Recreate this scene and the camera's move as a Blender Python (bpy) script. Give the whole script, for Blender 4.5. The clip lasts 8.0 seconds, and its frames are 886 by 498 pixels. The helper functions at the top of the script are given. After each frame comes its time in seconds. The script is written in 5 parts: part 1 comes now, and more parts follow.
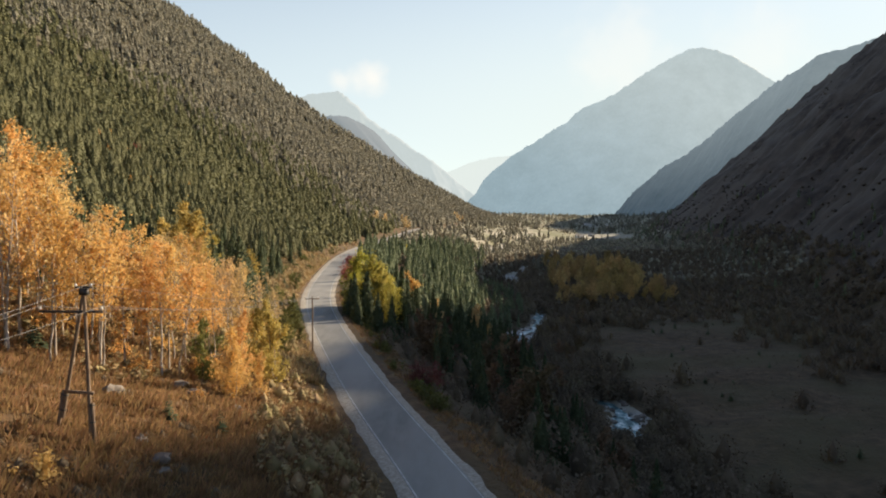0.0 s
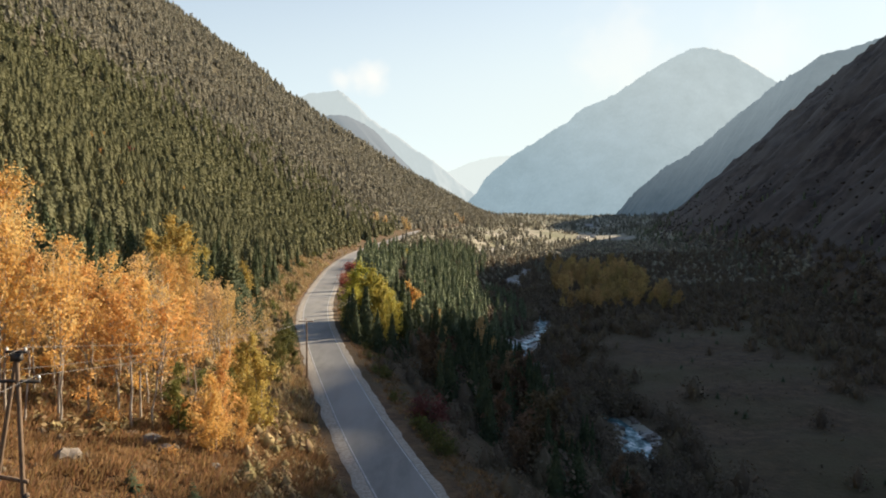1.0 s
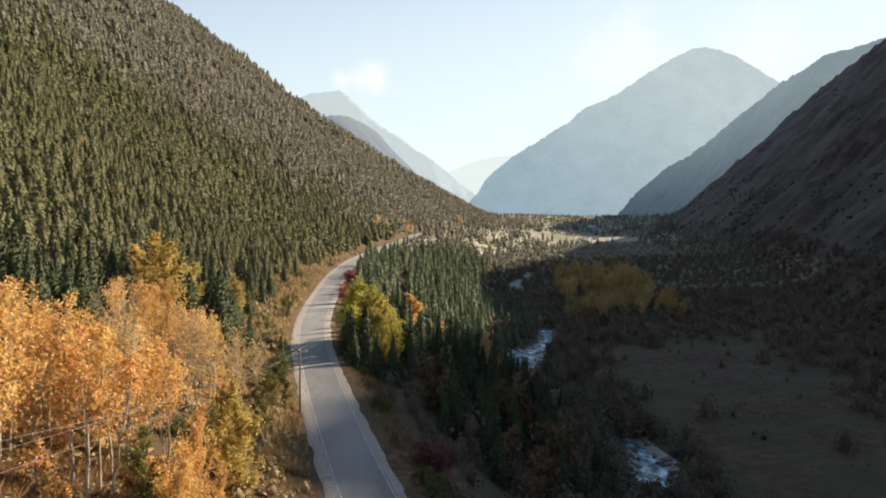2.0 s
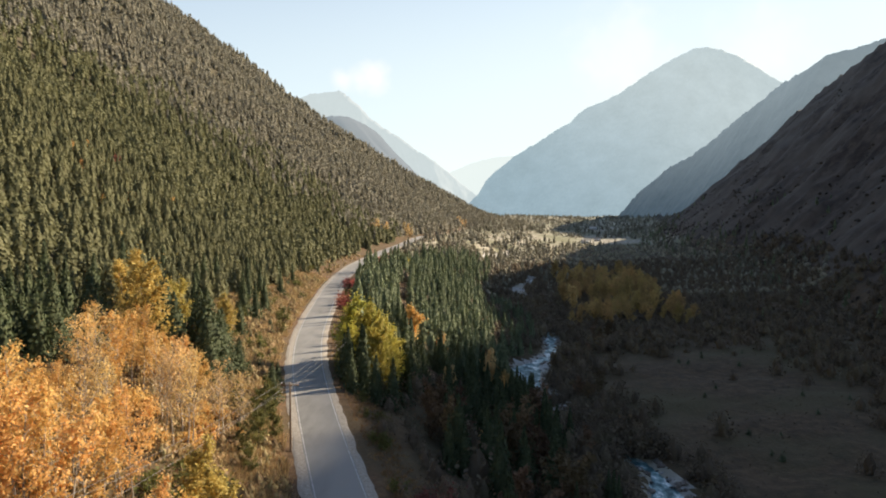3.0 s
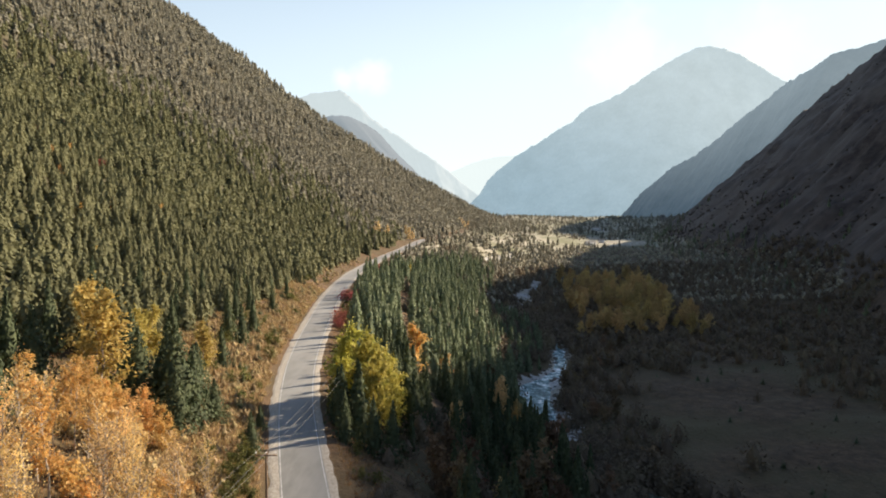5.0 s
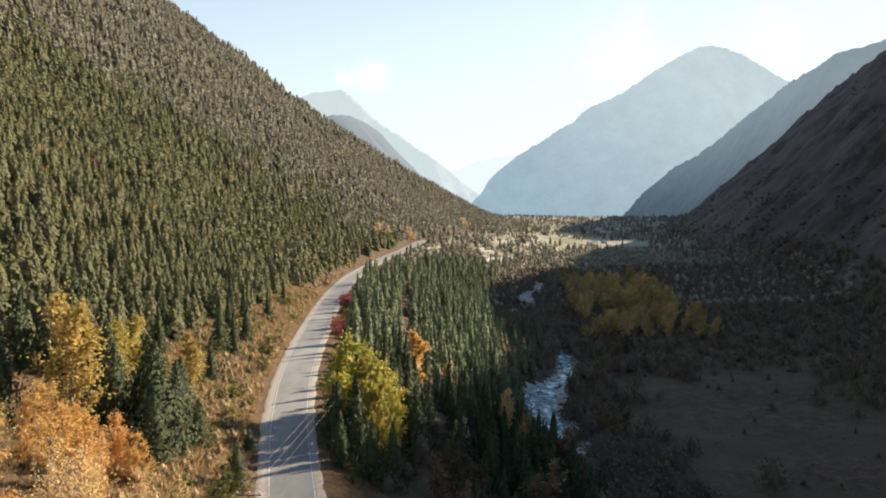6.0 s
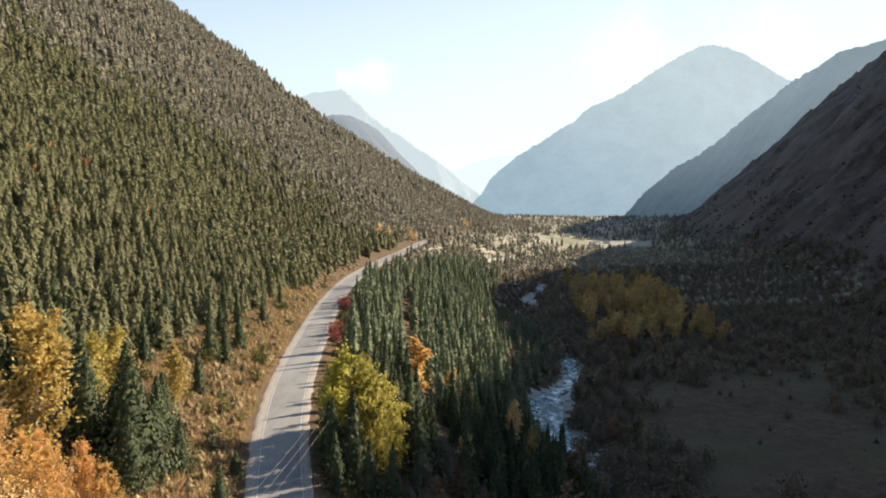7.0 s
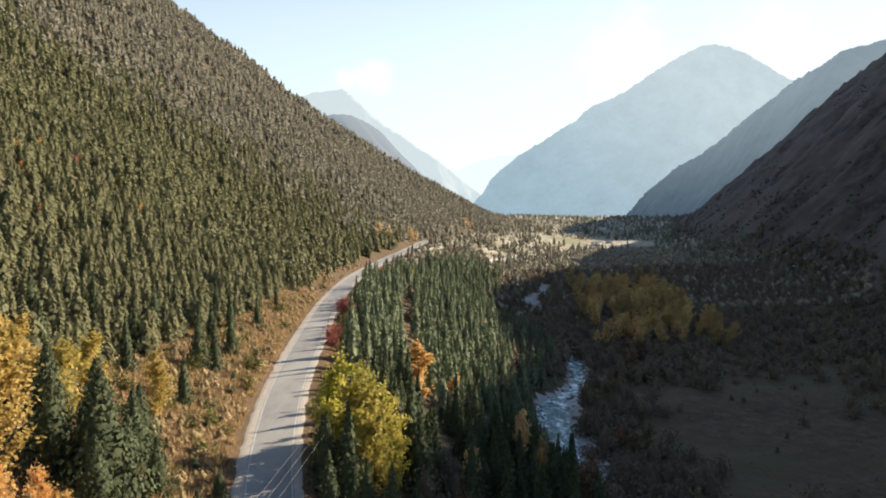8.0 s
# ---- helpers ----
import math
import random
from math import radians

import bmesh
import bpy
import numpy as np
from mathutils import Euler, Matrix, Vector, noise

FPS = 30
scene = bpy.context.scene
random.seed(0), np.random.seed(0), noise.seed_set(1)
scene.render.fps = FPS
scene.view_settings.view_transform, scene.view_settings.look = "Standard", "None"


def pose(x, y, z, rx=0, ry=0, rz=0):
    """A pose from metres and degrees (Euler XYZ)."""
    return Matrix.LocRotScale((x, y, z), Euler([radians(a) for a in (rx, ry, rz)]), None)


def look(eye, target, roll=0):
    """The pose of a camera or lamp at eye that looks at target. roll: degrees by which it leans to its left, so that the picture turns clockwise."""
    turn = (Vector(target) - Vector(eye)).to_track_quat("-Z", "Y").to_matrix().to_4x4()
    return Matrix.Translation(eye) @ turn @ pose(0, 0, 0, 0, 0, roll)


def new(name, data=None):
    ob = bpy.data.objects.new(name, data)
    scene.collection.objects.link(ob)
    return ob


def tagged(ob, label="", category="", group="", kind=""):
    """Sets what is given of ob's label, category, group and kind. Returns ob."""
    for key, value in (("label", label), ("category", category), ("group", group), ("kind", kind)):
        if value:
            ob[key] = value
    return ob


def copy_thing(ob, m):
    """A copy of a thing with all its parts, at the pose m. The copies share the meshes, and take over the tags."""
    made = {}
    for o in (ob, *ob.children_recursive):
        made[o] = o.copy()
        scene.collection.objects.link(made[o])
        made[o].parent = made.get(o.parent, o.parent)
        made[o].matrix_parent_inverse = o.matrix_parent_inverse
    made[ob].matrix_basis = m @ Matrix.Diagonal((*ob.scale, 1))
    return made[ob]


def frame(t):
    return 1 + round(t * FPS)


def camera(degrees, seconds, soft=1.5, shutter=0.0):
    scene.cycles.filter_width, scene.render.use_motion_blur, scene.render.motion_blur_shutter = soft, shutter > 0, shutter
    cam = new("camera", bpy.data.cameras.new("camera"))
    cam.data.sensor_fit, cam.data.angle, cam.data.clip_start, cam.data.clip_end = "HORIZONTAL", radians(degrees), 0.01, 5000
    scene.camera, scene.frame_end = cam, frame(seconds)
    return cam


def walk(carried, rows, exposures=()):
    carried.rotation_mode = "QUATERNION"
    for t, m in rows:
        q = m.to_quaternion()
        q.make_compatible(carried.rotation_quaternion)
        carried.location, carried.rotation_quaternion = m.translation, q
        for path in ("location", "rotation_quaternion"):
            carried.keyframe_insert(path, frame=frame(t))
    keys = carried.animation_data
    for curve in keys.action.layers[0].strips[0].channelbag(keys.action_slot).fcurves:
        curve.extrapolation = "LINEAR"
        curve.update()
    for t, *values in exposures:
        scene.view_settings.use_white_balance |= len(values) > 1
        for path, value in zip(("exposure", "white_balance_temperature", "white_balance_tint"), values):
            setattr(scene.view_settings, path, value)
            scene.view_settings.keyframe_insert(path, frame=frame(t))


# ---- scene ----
# A sunlit autumn valley: a road on a bench above a mountain stream, forested slope on one side, shaded slope on the other.
cam = camera(66.0, 8.0, soft=1.92)
PATH = [
    (0, (0.00, 0.00, 24.00), (0.00, 199.81, 15.28), 0.00),
    (0.5, (-0.34, 4.12, 25.36), (-0.32, 203.92, 16.50), 0.09),
    (1, (-0.65, 8.47, 26.83), (-0.73, 208.27, 17.89), 0.10),
    (1.5, (-1.05, 13.06, 28.39), (-1.25, 212.85, 19.41), 0.10),
    (3, (-1.83, 26.79, 32.61), (-2.36, 226.59, 23.66), 0.05),
    (3.5, (-2.22, 31.12, 33.80), (-2.82, 230.91, 24.73), 0.04),
    (4, (-2.47, 35.42, 34.87), (-3.20, 235.21, 25.76), 0.06),
    (4.5, (-2.69, 39.69, 35.63), (-3.44, 239.49, 26.53), 0.03),
    (6, (-3.49, 52.76, 37.07), (-4.61, 252.54, 27.82), 0.09),
    (6.5, (-3.75, 57.07, 37.41), (-4.98, 256.85, 28.16), 0.09),
    (7, (-4.04, 61.36, 37.44), (-5.35, 261.14, 28.16), 0.02),
    (7.5, (-4.30, 65.67, 37.28), (-5.75, 265.45, 28.01), 0.01),
    (8, (-4.61, 70.00, 36.95), (-6.14, 269.78, 27.67), 0.01),
]
walk(cam, [(t, look(eye, target, roll)) for t, eye, target, roll in PATH],
     exposures=[(0.0, 0.98, 7000, 10), (1.0, 1.02, 6900, 10), (1.7, 1.05, 6800, 10), (3.0, 1.10, 6850, 10), (4.5, 1.15, 6800, 10), (6.0, 1.18, 6650, 10), (8.0, 1.23, 6600, 10)])

# ---- light ----
SUN_AZ, SUN_EL = radians(58.0), radians(25.5)   # clockwise from +y, and above the horizon
sun_dir = Vector((math.sin(SUN_AZ) * math.cos(SUN_EL), math.cos(SUN_AZ) * math.cos(SUN_EL), math.sin(SUN_EL)))
sun_data = bpy.data.lights.new("sun", "SUN")
sun_data.energy, sun_data.angle, sun_data.color = 5.0, radians(0.6), (1.0, 0.87, 0.70)
sun_lamp = new("sun", sun_data)
sun_lamp.matrix_world = look(tuple(sun_dir * 100), (0, 0, 0))

world = bpy.data.worlds.new("sky")
scene.world = world
world.use_nodes = True
wn, wl = world.node_tree.nodes, world.node_tree.links
wn.clear()
w_out, w_bg, w_sky = wn.new("ShaderNodeOutputWorld"), wn.new("ShaderNodeBackground"), wn.new("ShaderNodeTexSky")
w_sky.sky_type, w_sky.sun_disc = "NISHITA", False
w_sky.sun_elevation, w_sky.sun_rotation = SUN_EL, SUN_AZ
w_sky.altitude, w_sky.air_density, w_sky.dust_density, w_sky.ozone_density = 2200, 1.0, 1.6, 1.0
w_bg.inputs["Strength"].default_value = 0.10
# bright thin haze low in the sky, whitest towards the sun, with a few small clouds over the far peaks
w_tc, w_sep, w_elev, w_dot, w_az, w_mul, w_mix = (wn.new(k) for k in ("ShaderNodeTexCoord", "ShaderNodeSeparateXYZ", "ShaderNodeMapRange", "ShaderNodeVectorMath",
                                                                      "ShaderNodeMapRange", "ShaderNodeMath", "ShaderNodeMix"))
wl.new(w_tc.outputs["Generated"], w_sep.inputs[0])
w_elev.interpolation_type = "SMOOTHSTEP"
for key, value in (("From Min", 0.62), ("From Max", 0.12), ("To Min", 0.0), ("To Max", 0.92)):
    w_elev.inputs[key].default_value = value
wl.new(w_sep.outputs[2], w_elev.inputs[0])
w_dot.operation = "DOT_PRODUCT"
w_dot.inputs[1].default_value = (math.sin(SUN_AZ), math.cos(SUN_AZ), 0)
wl.new(w_tc.outputs["Generated"], w_dot.inputs[0])
for key, value in (("From Min", -0.6), ("From Max", 0.7), ("To Min", 0.2), ("To Max", 1.0)):
    w_az.inputs[key].default_value = value
wl.new(w_dot.outputs["Value"], w_az.inputs[0])
w_mul.operation = "MULTIPLY"
wl.new(w_elev.outputs[0], w_mul.inputs[0])
wl.new(w_az.outputs[0], w_mul.inputs[1])
w_mix.data_type = "RGBA"
w_mix.inputs["B"].default_value = (4.25, 4.82, 4.82, 1)
wl.new(w_mul.outputs[0], w_mix.inputs["Factor"])
wl.new(w_sky.outputs[0], w_mix.inputs["A"])
sky_color = w_mix.outputs["Result"]
w_noise = wn.new("ShaderNodeTexNoise")
w_noise.inputs["Scale"].default_value, w_noise.inputs["Detail"].default_value = 26, 6
wl.new(w_tc.outputs["Generated"], w_noise.inputs["Vector"])
for across, up, size, dense in ((-0.152, 0.200, 0.016, 0.55), (-0.102, 0.205, 0.024, 0.8), (-0.125, 0.204, 0.018, 0.4), (0.26, 0.236, 0.07, 0.35), (0.46, 0.25, 0.06, 0.3)):
    w_far, w_rag, w_ring, w_cloud = (wn.new(k) for k in ("ShaderNodeVectorMath", "ShaderNodeMath", "ShaderNodeMapRange", "ShaderNodeMix"))
    w_far.operation = "DISTANCE"
    w_far.inputs[1].default_value = tuple(Vector((across, 1, up)).normalized())
    wl.new(w_tc.outputs["Generated"], w_far.inputs[0])
    w_rag.operation, w_rag.inputs[1].default_value = "MULTIPLY_ADD", -size * 1.6
    wl.new(w_noise.outputs[0], w_rag.inputs[0])
    wl.new(w_far.outputs["Value"], w_rag.inputs[2])
    w_ring.interpolation_type = "SMOOTHSTEP"
    for key, value in (("From Min", size * 0.5), ("From Max", -size * 0.7), ("To Min", 0.0), ("To Max", dense)):
        w_ring.inputs[key].default_value = value
    wl.new(w_rag.outputs[0], w_ring.inputs[0])
    w_cloud.data_type = "RGBA"
    w_cloud.inputs["B"].default_value = (5.2, 5.2, 5.1, 1)
    wl.new(w_ring.outputs[0], w_cloud.inputs["Factor"])
    wl.new(sky_color, w_cloud.inputs["A"])
    sky_color = w_cloud.outputs["Result"]
wl.new(sky_color, w_bg.inputs["Color"])
wl.new(w_bg.outputs[0], w_out.inputs["Surface"])

# ---- materials ----
def mat(name, colors, scale=1.0, detail=6.0, rough=0.85, bump=0.0, bump_scale=None, big=None, big_scale=0.05,
        per=0.0, metal=0.0, spec=0.3, translucent=0.0, coords="Object", stretch=(1, 1, 1), island=False, span=(0.3, 0.7)):
    """A node material: colours along a noise ramp, a second larger noise of patches, per-object variation and bump."""
    m = bpy.data.materials.new(name)
    m.use_nodes = True
    n, k = m.node_tree.nodes, m.node_tree.links
    b = n["Principled BSDF"]
    b.inputs["Roughness"].default_value, b.inputs["Metallic"].default_value = rough, metal
    b.inputs["Specular IOR Level"].default_value = spec
    tc, mp = n.new("ShaderNodeTexCoord"), n.new("ShaderNodeMapping")
    mp.inputs["Scale"].default_value = stretch
    k.new(tc.outputs[coords], mp.inputs["Vector"])
    fine = n.new("ShaderNodeTexNoise")
    fine.inputs["Scale"].default_value, fine.inputs["Detail"].default_value, fine.inputs["Roughness"].default_value = scale, detail, 0.62
    k.new(mp.outputs[0], fine.inputs["Vector"])
    ramp = n.new("ShaderNodeValToRGB")
    while len(ramp.color_ramp.elements) < len(colors):
        ramp.color_ramp.elements.new(0.5)
    for i, c in enumerate(colors):
        e = ramp.color_ramp.elements[i]
        e.position, e.color = span[0] + (span[1] - span[0]) * i / max(1, len(colors) - 1), (*c, 1)
    k.new(fine.outputs[0], ramp.inputs[0])
    col = ramp.outputs[0]
    if big:
        patch, pr, mix = n.new("ShaderNodeTexNoise"), n.new("ShaderNodeMapRange"), n.new("ShaderNodeMix")
        patch.inputs["Scale"].default_value, patch.inputs["Detail"].default_value = big_scale, 5
        k.new(mp.outputs[0], patch.inputs["Vector"])
        pr.inputs["From Min"].default_value, pr.inputs["From Max"].default_value = 0.42, 0.62
        k.new(patch.outputs[0], pr.inputs[0])
        mix.data_type = "RGBA"
        mix.inputs["B"].default_value = (*big, 1)
        k.new(pr.outputs[0], mix.inputs["Factor"])
        k.new(col, mix.inputs["A"])
        col = mix.outputs["Result"]
    if per:
        hsv, mr, mr2 = n.new("ShaderNodeHueSaturation"), n.new("ShaderNodeMapRange"), n.new("ShaderNodeMapRange")
        if island:
            src = n.new("ShaderNodeNewGeometry").outputs["Random Per Island"]
        else:
            src = n.new("ShaderNodeObjectInfo").outputs["Random"]
        mr.inputs["To Min"].default_value, mr.inputs["To Max"].default_value = 1 - per, 1 + per
        mr2.inputs["To Min"].default_value, mr2.inputs["To Max"].default_value = 0.5 - per * 0.05, 0.5 + per * 0.05
        k.new(src, mr.inputs[0])
        scr = n.new("ShaderNodeMath")
        scr.operation, scr.inputs[1].default_value = "MULTIPLY", 7.31
        fr = n.new("ShaderNodeMath")
        fr.operation = "FRACT"
        k.new(src, scr.inputs[0])
        k.new(scr.outputs[0], fr.inputs[0])
        k.new(fr.outputs[0], mr2.inputs[0])
        k.new(mr.outputs[0], hsv.inputs["Value"])
        k.new(mr2.outputs[0], hsv.inputs["Hue"])
        k.new(col, hsv.inputs["Color"])
        col = hsv.outputs[0]
    k.new(col, b.inputs["Base Color"])
    if bump:
        bn, bt = n.new("ShaderNodeBump"), n.new("ShaderNodeTexNoise")
        bt.inputs["Scale"].default_value, bt.inputs["Detail"].default_value = bump_scale or scale * 2, 6
        k.new(mp.outputs[0], bt.inputs["Vector"])
        bn.inputs["Strength"].default_value, bn.inputs["Distance"].default_value = min(1.0, bump), max(0.02, bump * 0.3)
        k.new(bt.outputs[0], bn.inputs["Height"])
        k.new(bn.outputs[0], b.inputs["Normal"])
    if translucent:
        tr, mx = n.new("ShaderNodeBsdfTranslucent"), n.new("ShaderNodeMixShader")
        k.new(col, tr.inputs["Color"])
        mx.inputs[0].default_value = translucent
        k.new(b.outputs[0], mx.inputs[1])
        k.new(tr.outputs[0], mx.inputs[2])
        k.new(mx.outputs[0], n["Material Output"].inputs["Surface"])
    return m


M_GROUND = mat("dry_grass", [(0.052, 0.029, 0.015), (0.118, 0.068, 0.033), (0.20, 0.122, 0.060)], 0.5, 10, 0.95, 1.0, 1.6,
               big=(0.085, 0.060, 0.028), big_scale=0.03)
# Brown heath, with part of the valley's shade darkened into its colour.
M_HEATH = mat("shaded_heath", [(0.042, 0.027, 0.015), (0.084, 0.054, 0.029), (0.135, 0.090, 0.048)], 0.3, 11, 0.95, 1.0, 0.9,
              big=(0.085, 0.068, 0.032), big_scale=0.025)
M_FOREST_SOIL = mat("forest_floor", [(0.048, 0.038, 0.022), (0.088, 0.072, 0.042), (0.15, 0.122, 0.075)], 0.3, 9, 0.95, 0.8, 0.8, big=(0.10, 0.092, 0.05), big_scale=0.02)
# Pasture and gravel tones, greyed and lightened to hold some distance haze.
M_FLOOR = mat("valley_pasture", [(0.18, 0.155, 0.11), (0.32, 0.285, 0.21), (0.50, 0.465, 0.39)], 0.14, 11, 0.95, 0.6, 0.3, big=(0.17, 0.165, 0.09), big_scale=0.012)
M_ASPHALT = mat("asphalt", [(0.170, 0.164, 0.150), (0.245, 0.237, 0.218)], 0.8, 8, 0.8, 0.15, 6, big=(0.285, 0.275, 0.252), big_scale=0.09, stretch=(1, 0.25, 1))
M_GRAVEL = mat("gravel", [(0.24, 0.208, 0.165), (0.48, 0.43, 0.36)], 2.6, 9, 0.95, 0.5, 4)
M_PAINT = mat("road_paint", [(0.24, 0.232, 0.215), (0.58, 0.57, 0.54)], 0.9, 8, 0.7)
M_ROCK = mat("rock", [(0.08, 0.066, 0.055), (0.18, 0.15, 0.122), (0.29, 0.245, 0.205)], 0.9, 9, 0.9, 0.6, 2.5, per=0.25)
M_SPRUCE = mat("spruce_needles", [(0.042, 0.060, 0.029), (0.110, 0.130, 0.062)], 0.5, 6, 0.8, per=0.3, island=True, translucent=0.3)
# The same spruce green, lightened in colour for sunlit sides and haze.
M_WOOD_SPRUCE = mat("lightened_spruce_needles", [(0.098, 0.126, 0.072), (0.235, 0.265, 0.145)], 0.16, 6, 0.8, per=0.18, island=True, translucent=0.3)
M_FOREST = mat("forest_needles", [(0.120, 0.122, 0.060), (0.192, 0.185, 0.092)], 0.13, 5, 0.85, per=0.10, island=True, translucent=0.3)
# Grey-brown needles of the upper trees, paled in colour for distance haze too.
M_FOREST_FAR = mat("hazed_forest_needles", [(0.165, 0.150, 0.108), (0.270, 0.250, 0.184)], 0.07, 6, 0.85, per=0.16, island=True, translucent=0.3)
M_BARK = mat("bark", [(0.05, 0.035, 0.025), (0.12, 0.09, 0.065)], 3.0, 6, 0.9, 0.4)
M_BIRCH_BARK = mat("birch_bark", [(0.10, 0.08, 0.062), (0.36, 0.305, 0.245), (0.56, 0.50, 0.43)], 2.2, 6, 0.8, 0.2, stretch=(1, 1, 0.4))
M_GOLD = mat("golden_leaves", [(0.50, 0.275, 0.085), (0.70, 0.435, 0.155), (0.79, 0.58, 0.26)], 0.6, 5, 0.7, per=0.13, translucent=0.45)
M_PEACH = mat("peach_leaves", [(0.58, 0.36, 0.13), (0.76, 0.53, 0.22), (0.82, 0.64, 0.34)], 0.6, 5, 0.75, per=0.2, translucent=0.45)
M_OLIVEGOLD = mat("olive_gold_leaves", [(0.32, 0.26, 0.065), (0.56, 0.43, 0.125), (0.68, 0.54, 0.20)], 0.5, 6, 0.75, per=0.2, translucent=0.4)
M_CREAM = mat("cream_leaves", [(0.60, 0.44, 0.22), (0.80, 0.64, 0.38)], 0.5, 5, 0.8, per=0.15, translucent=0.4)
M_ALDER = mat("alder_leaves", [(0.12, 0.080, 0.048), (0.265, 0.178, 0.098)], 0.7, 6, 0.85, per=0.4, translucent=0.3)
M_YELLOW = mat("yellow_leaves", [(0.27, 0.27, 0.05), (0.60, 0.50, 0.12)], 0.7, 5, 0.7, per=0.2, translucent=0.4)
M_GREENYEL = mat("olive_leaves", [(0.085, 0.098, 0.028), (0.21, 0.19, 0.055)], 0.7, 5, 0.7, per=0.3, translucent=0.35)
M_RED = mat("red_leaves", [(0.30, 0.085, 0.065), (0.50, 0.19, 0.145)], 0.9, 5, 0.75, per=0.2, translucent=0.3)
M_BANK = mat("bank_scrub", [(0.19, 0.13, 0.066), (0.36, 0.26, 0.135), (0.29, 0.255, 0.12)], 0.4, 6, 0.9, per=0.35, island=True, translucent=0.25)
M_SHRUB = mat("dull_scrub", [(0.098, 0.076, 0.052), (0.160, 0.122, 0.082), (0.215, 0.172, 0.102)], 0.11, 9, 0.95, per=0.14, island=True, translucent=0.2)
M_DARK_SCRUB = mat("dark_scrub", [(0.040, 0.030, 0.022), (0.085, 0.064, 0.046)], 0.7, 6, 0.95, per=0.3, island=True)
M_GRAVEL_BAR = mat("river_gravel", [(0.22, 0.21, 0.195), (0.40, 0.385, 0.36), (0.56, 0.545, 0.52)], 0.5, 11, 0.95, 0.7, 1.2, big=(0.30, 0.27, 0.20), big_scale=0.03)
# Valley scrub whose paleness is partly haze put into the colour.
M_PALE_SHRUB = mat("haze_pale_scrub", [(0.25, 0.228, 0.155), (0.44, 0.40, 0.295)], 0.7, 6, 0.9, per=0.4, island=True, translucent=0.2)
M_WOODPOLE = mat("weathered_pole", [(0.12, 0.078, 0.050), (0.26, 0.185, 0.125)], 2.5, 7, 0.9, 0.3, stretch=(3, 3, 0.3))
M_CONCRETE = mat("concrete", [(0.30, 0.27, 0.23), (0.46, 0.42, 0.36)], 2, 7, 0.9, 0.2)
M_WIRE = mat("wire", [(0.16, 0.15, 0.14), (0.24, 0.23, 0.22)], 2, 2, 0.6, metal=0.3)
M_DARKMETAL = mat("dark_steel", [(0.05, 0.045, 0.04), (0.10, 0.09, 0.08)], 4, 4, 0.6, metal=0.5)
M_WATER = mat("white_water", [(0.026, 0.070, 0.076), (0.085, 0.175, 0.178), (0.30, 0.43, 0.42), (0.90, 0.91, 0.88)], 0.40, 12, 0.5, 0.9, 0.9, spec=0.2, stretch=(1, 0.6, 1), span=(0.38, 0.63))
M_WETROCK = mat("wet_rock", [(0.025, 0.024, 0.023), (0.075, 0.072, 0.068)], 1.2, 8, 0.6, 0.5, 3, per=0.3)
# Far darker than bare stone: the slope's shade is partly in this colour.
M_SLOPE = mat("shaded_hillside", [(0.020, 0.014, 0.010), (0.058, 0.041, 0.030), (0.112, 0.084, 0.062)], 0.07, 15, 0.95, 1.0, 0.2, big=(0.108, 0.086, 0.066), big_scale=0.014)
M_WHITE = mat("white_render", [(0.7, 0.7, 0.68), (0.8, 0.8, 0.78)], 1, 4, 0.8)


def far_mat(name, colors, haze_glow, strength, near=None, span=(0, 1), along=(0, 1, 0), scale=0.008):
    """A distant backdrop: rock with the pale air before it painted in as emission, graded if near is given."""
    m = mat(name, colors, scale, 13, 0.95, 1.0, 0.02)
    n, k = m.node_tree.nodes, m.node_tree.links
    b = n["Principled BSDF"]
    b.inputs["Emission Color"].default_value, b.inputs["Emission Strength"].default_value = (*haze_glow, 1), strength
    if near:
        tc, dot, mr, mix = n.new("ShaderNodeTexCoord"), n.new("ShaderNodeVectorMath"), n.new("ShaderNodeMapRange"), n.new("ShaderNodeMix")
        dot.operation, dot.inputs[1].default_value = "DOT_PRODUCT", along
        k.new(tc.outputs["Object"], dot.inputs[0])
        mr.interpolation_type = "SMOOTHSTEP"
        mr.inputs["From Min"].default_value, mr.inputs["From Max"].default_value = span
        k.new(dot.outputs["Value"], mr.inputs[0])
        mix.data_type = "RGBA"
        mix.inputs["A"].default_value, mix.inputs["B"].default_value = (*near, 1), (*haze_glow, 1)
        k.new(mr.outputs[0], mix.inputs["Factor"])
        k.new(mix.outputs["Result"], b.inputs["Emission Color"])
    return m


# Emitted haze grows up the spur, and towards the sunward side of mountain_far.
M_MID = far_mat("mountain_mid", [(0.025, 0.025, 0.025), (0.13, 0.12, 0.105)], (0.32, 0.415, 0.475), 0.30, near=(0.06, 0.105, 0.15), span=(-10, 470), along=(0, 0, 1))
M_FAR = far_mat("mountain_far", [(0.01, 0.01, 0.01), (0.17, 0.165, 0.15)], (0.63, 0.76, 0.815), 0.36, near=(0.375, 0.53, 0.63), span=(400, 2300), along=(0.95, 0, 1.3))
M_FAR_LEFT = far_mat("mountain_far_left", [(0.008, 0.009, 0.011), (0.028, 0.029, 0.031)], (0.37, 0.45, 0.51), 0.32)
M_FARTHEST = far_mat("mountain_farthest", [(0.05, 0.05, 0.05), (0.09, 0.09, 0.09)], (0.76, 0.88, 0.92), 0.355)
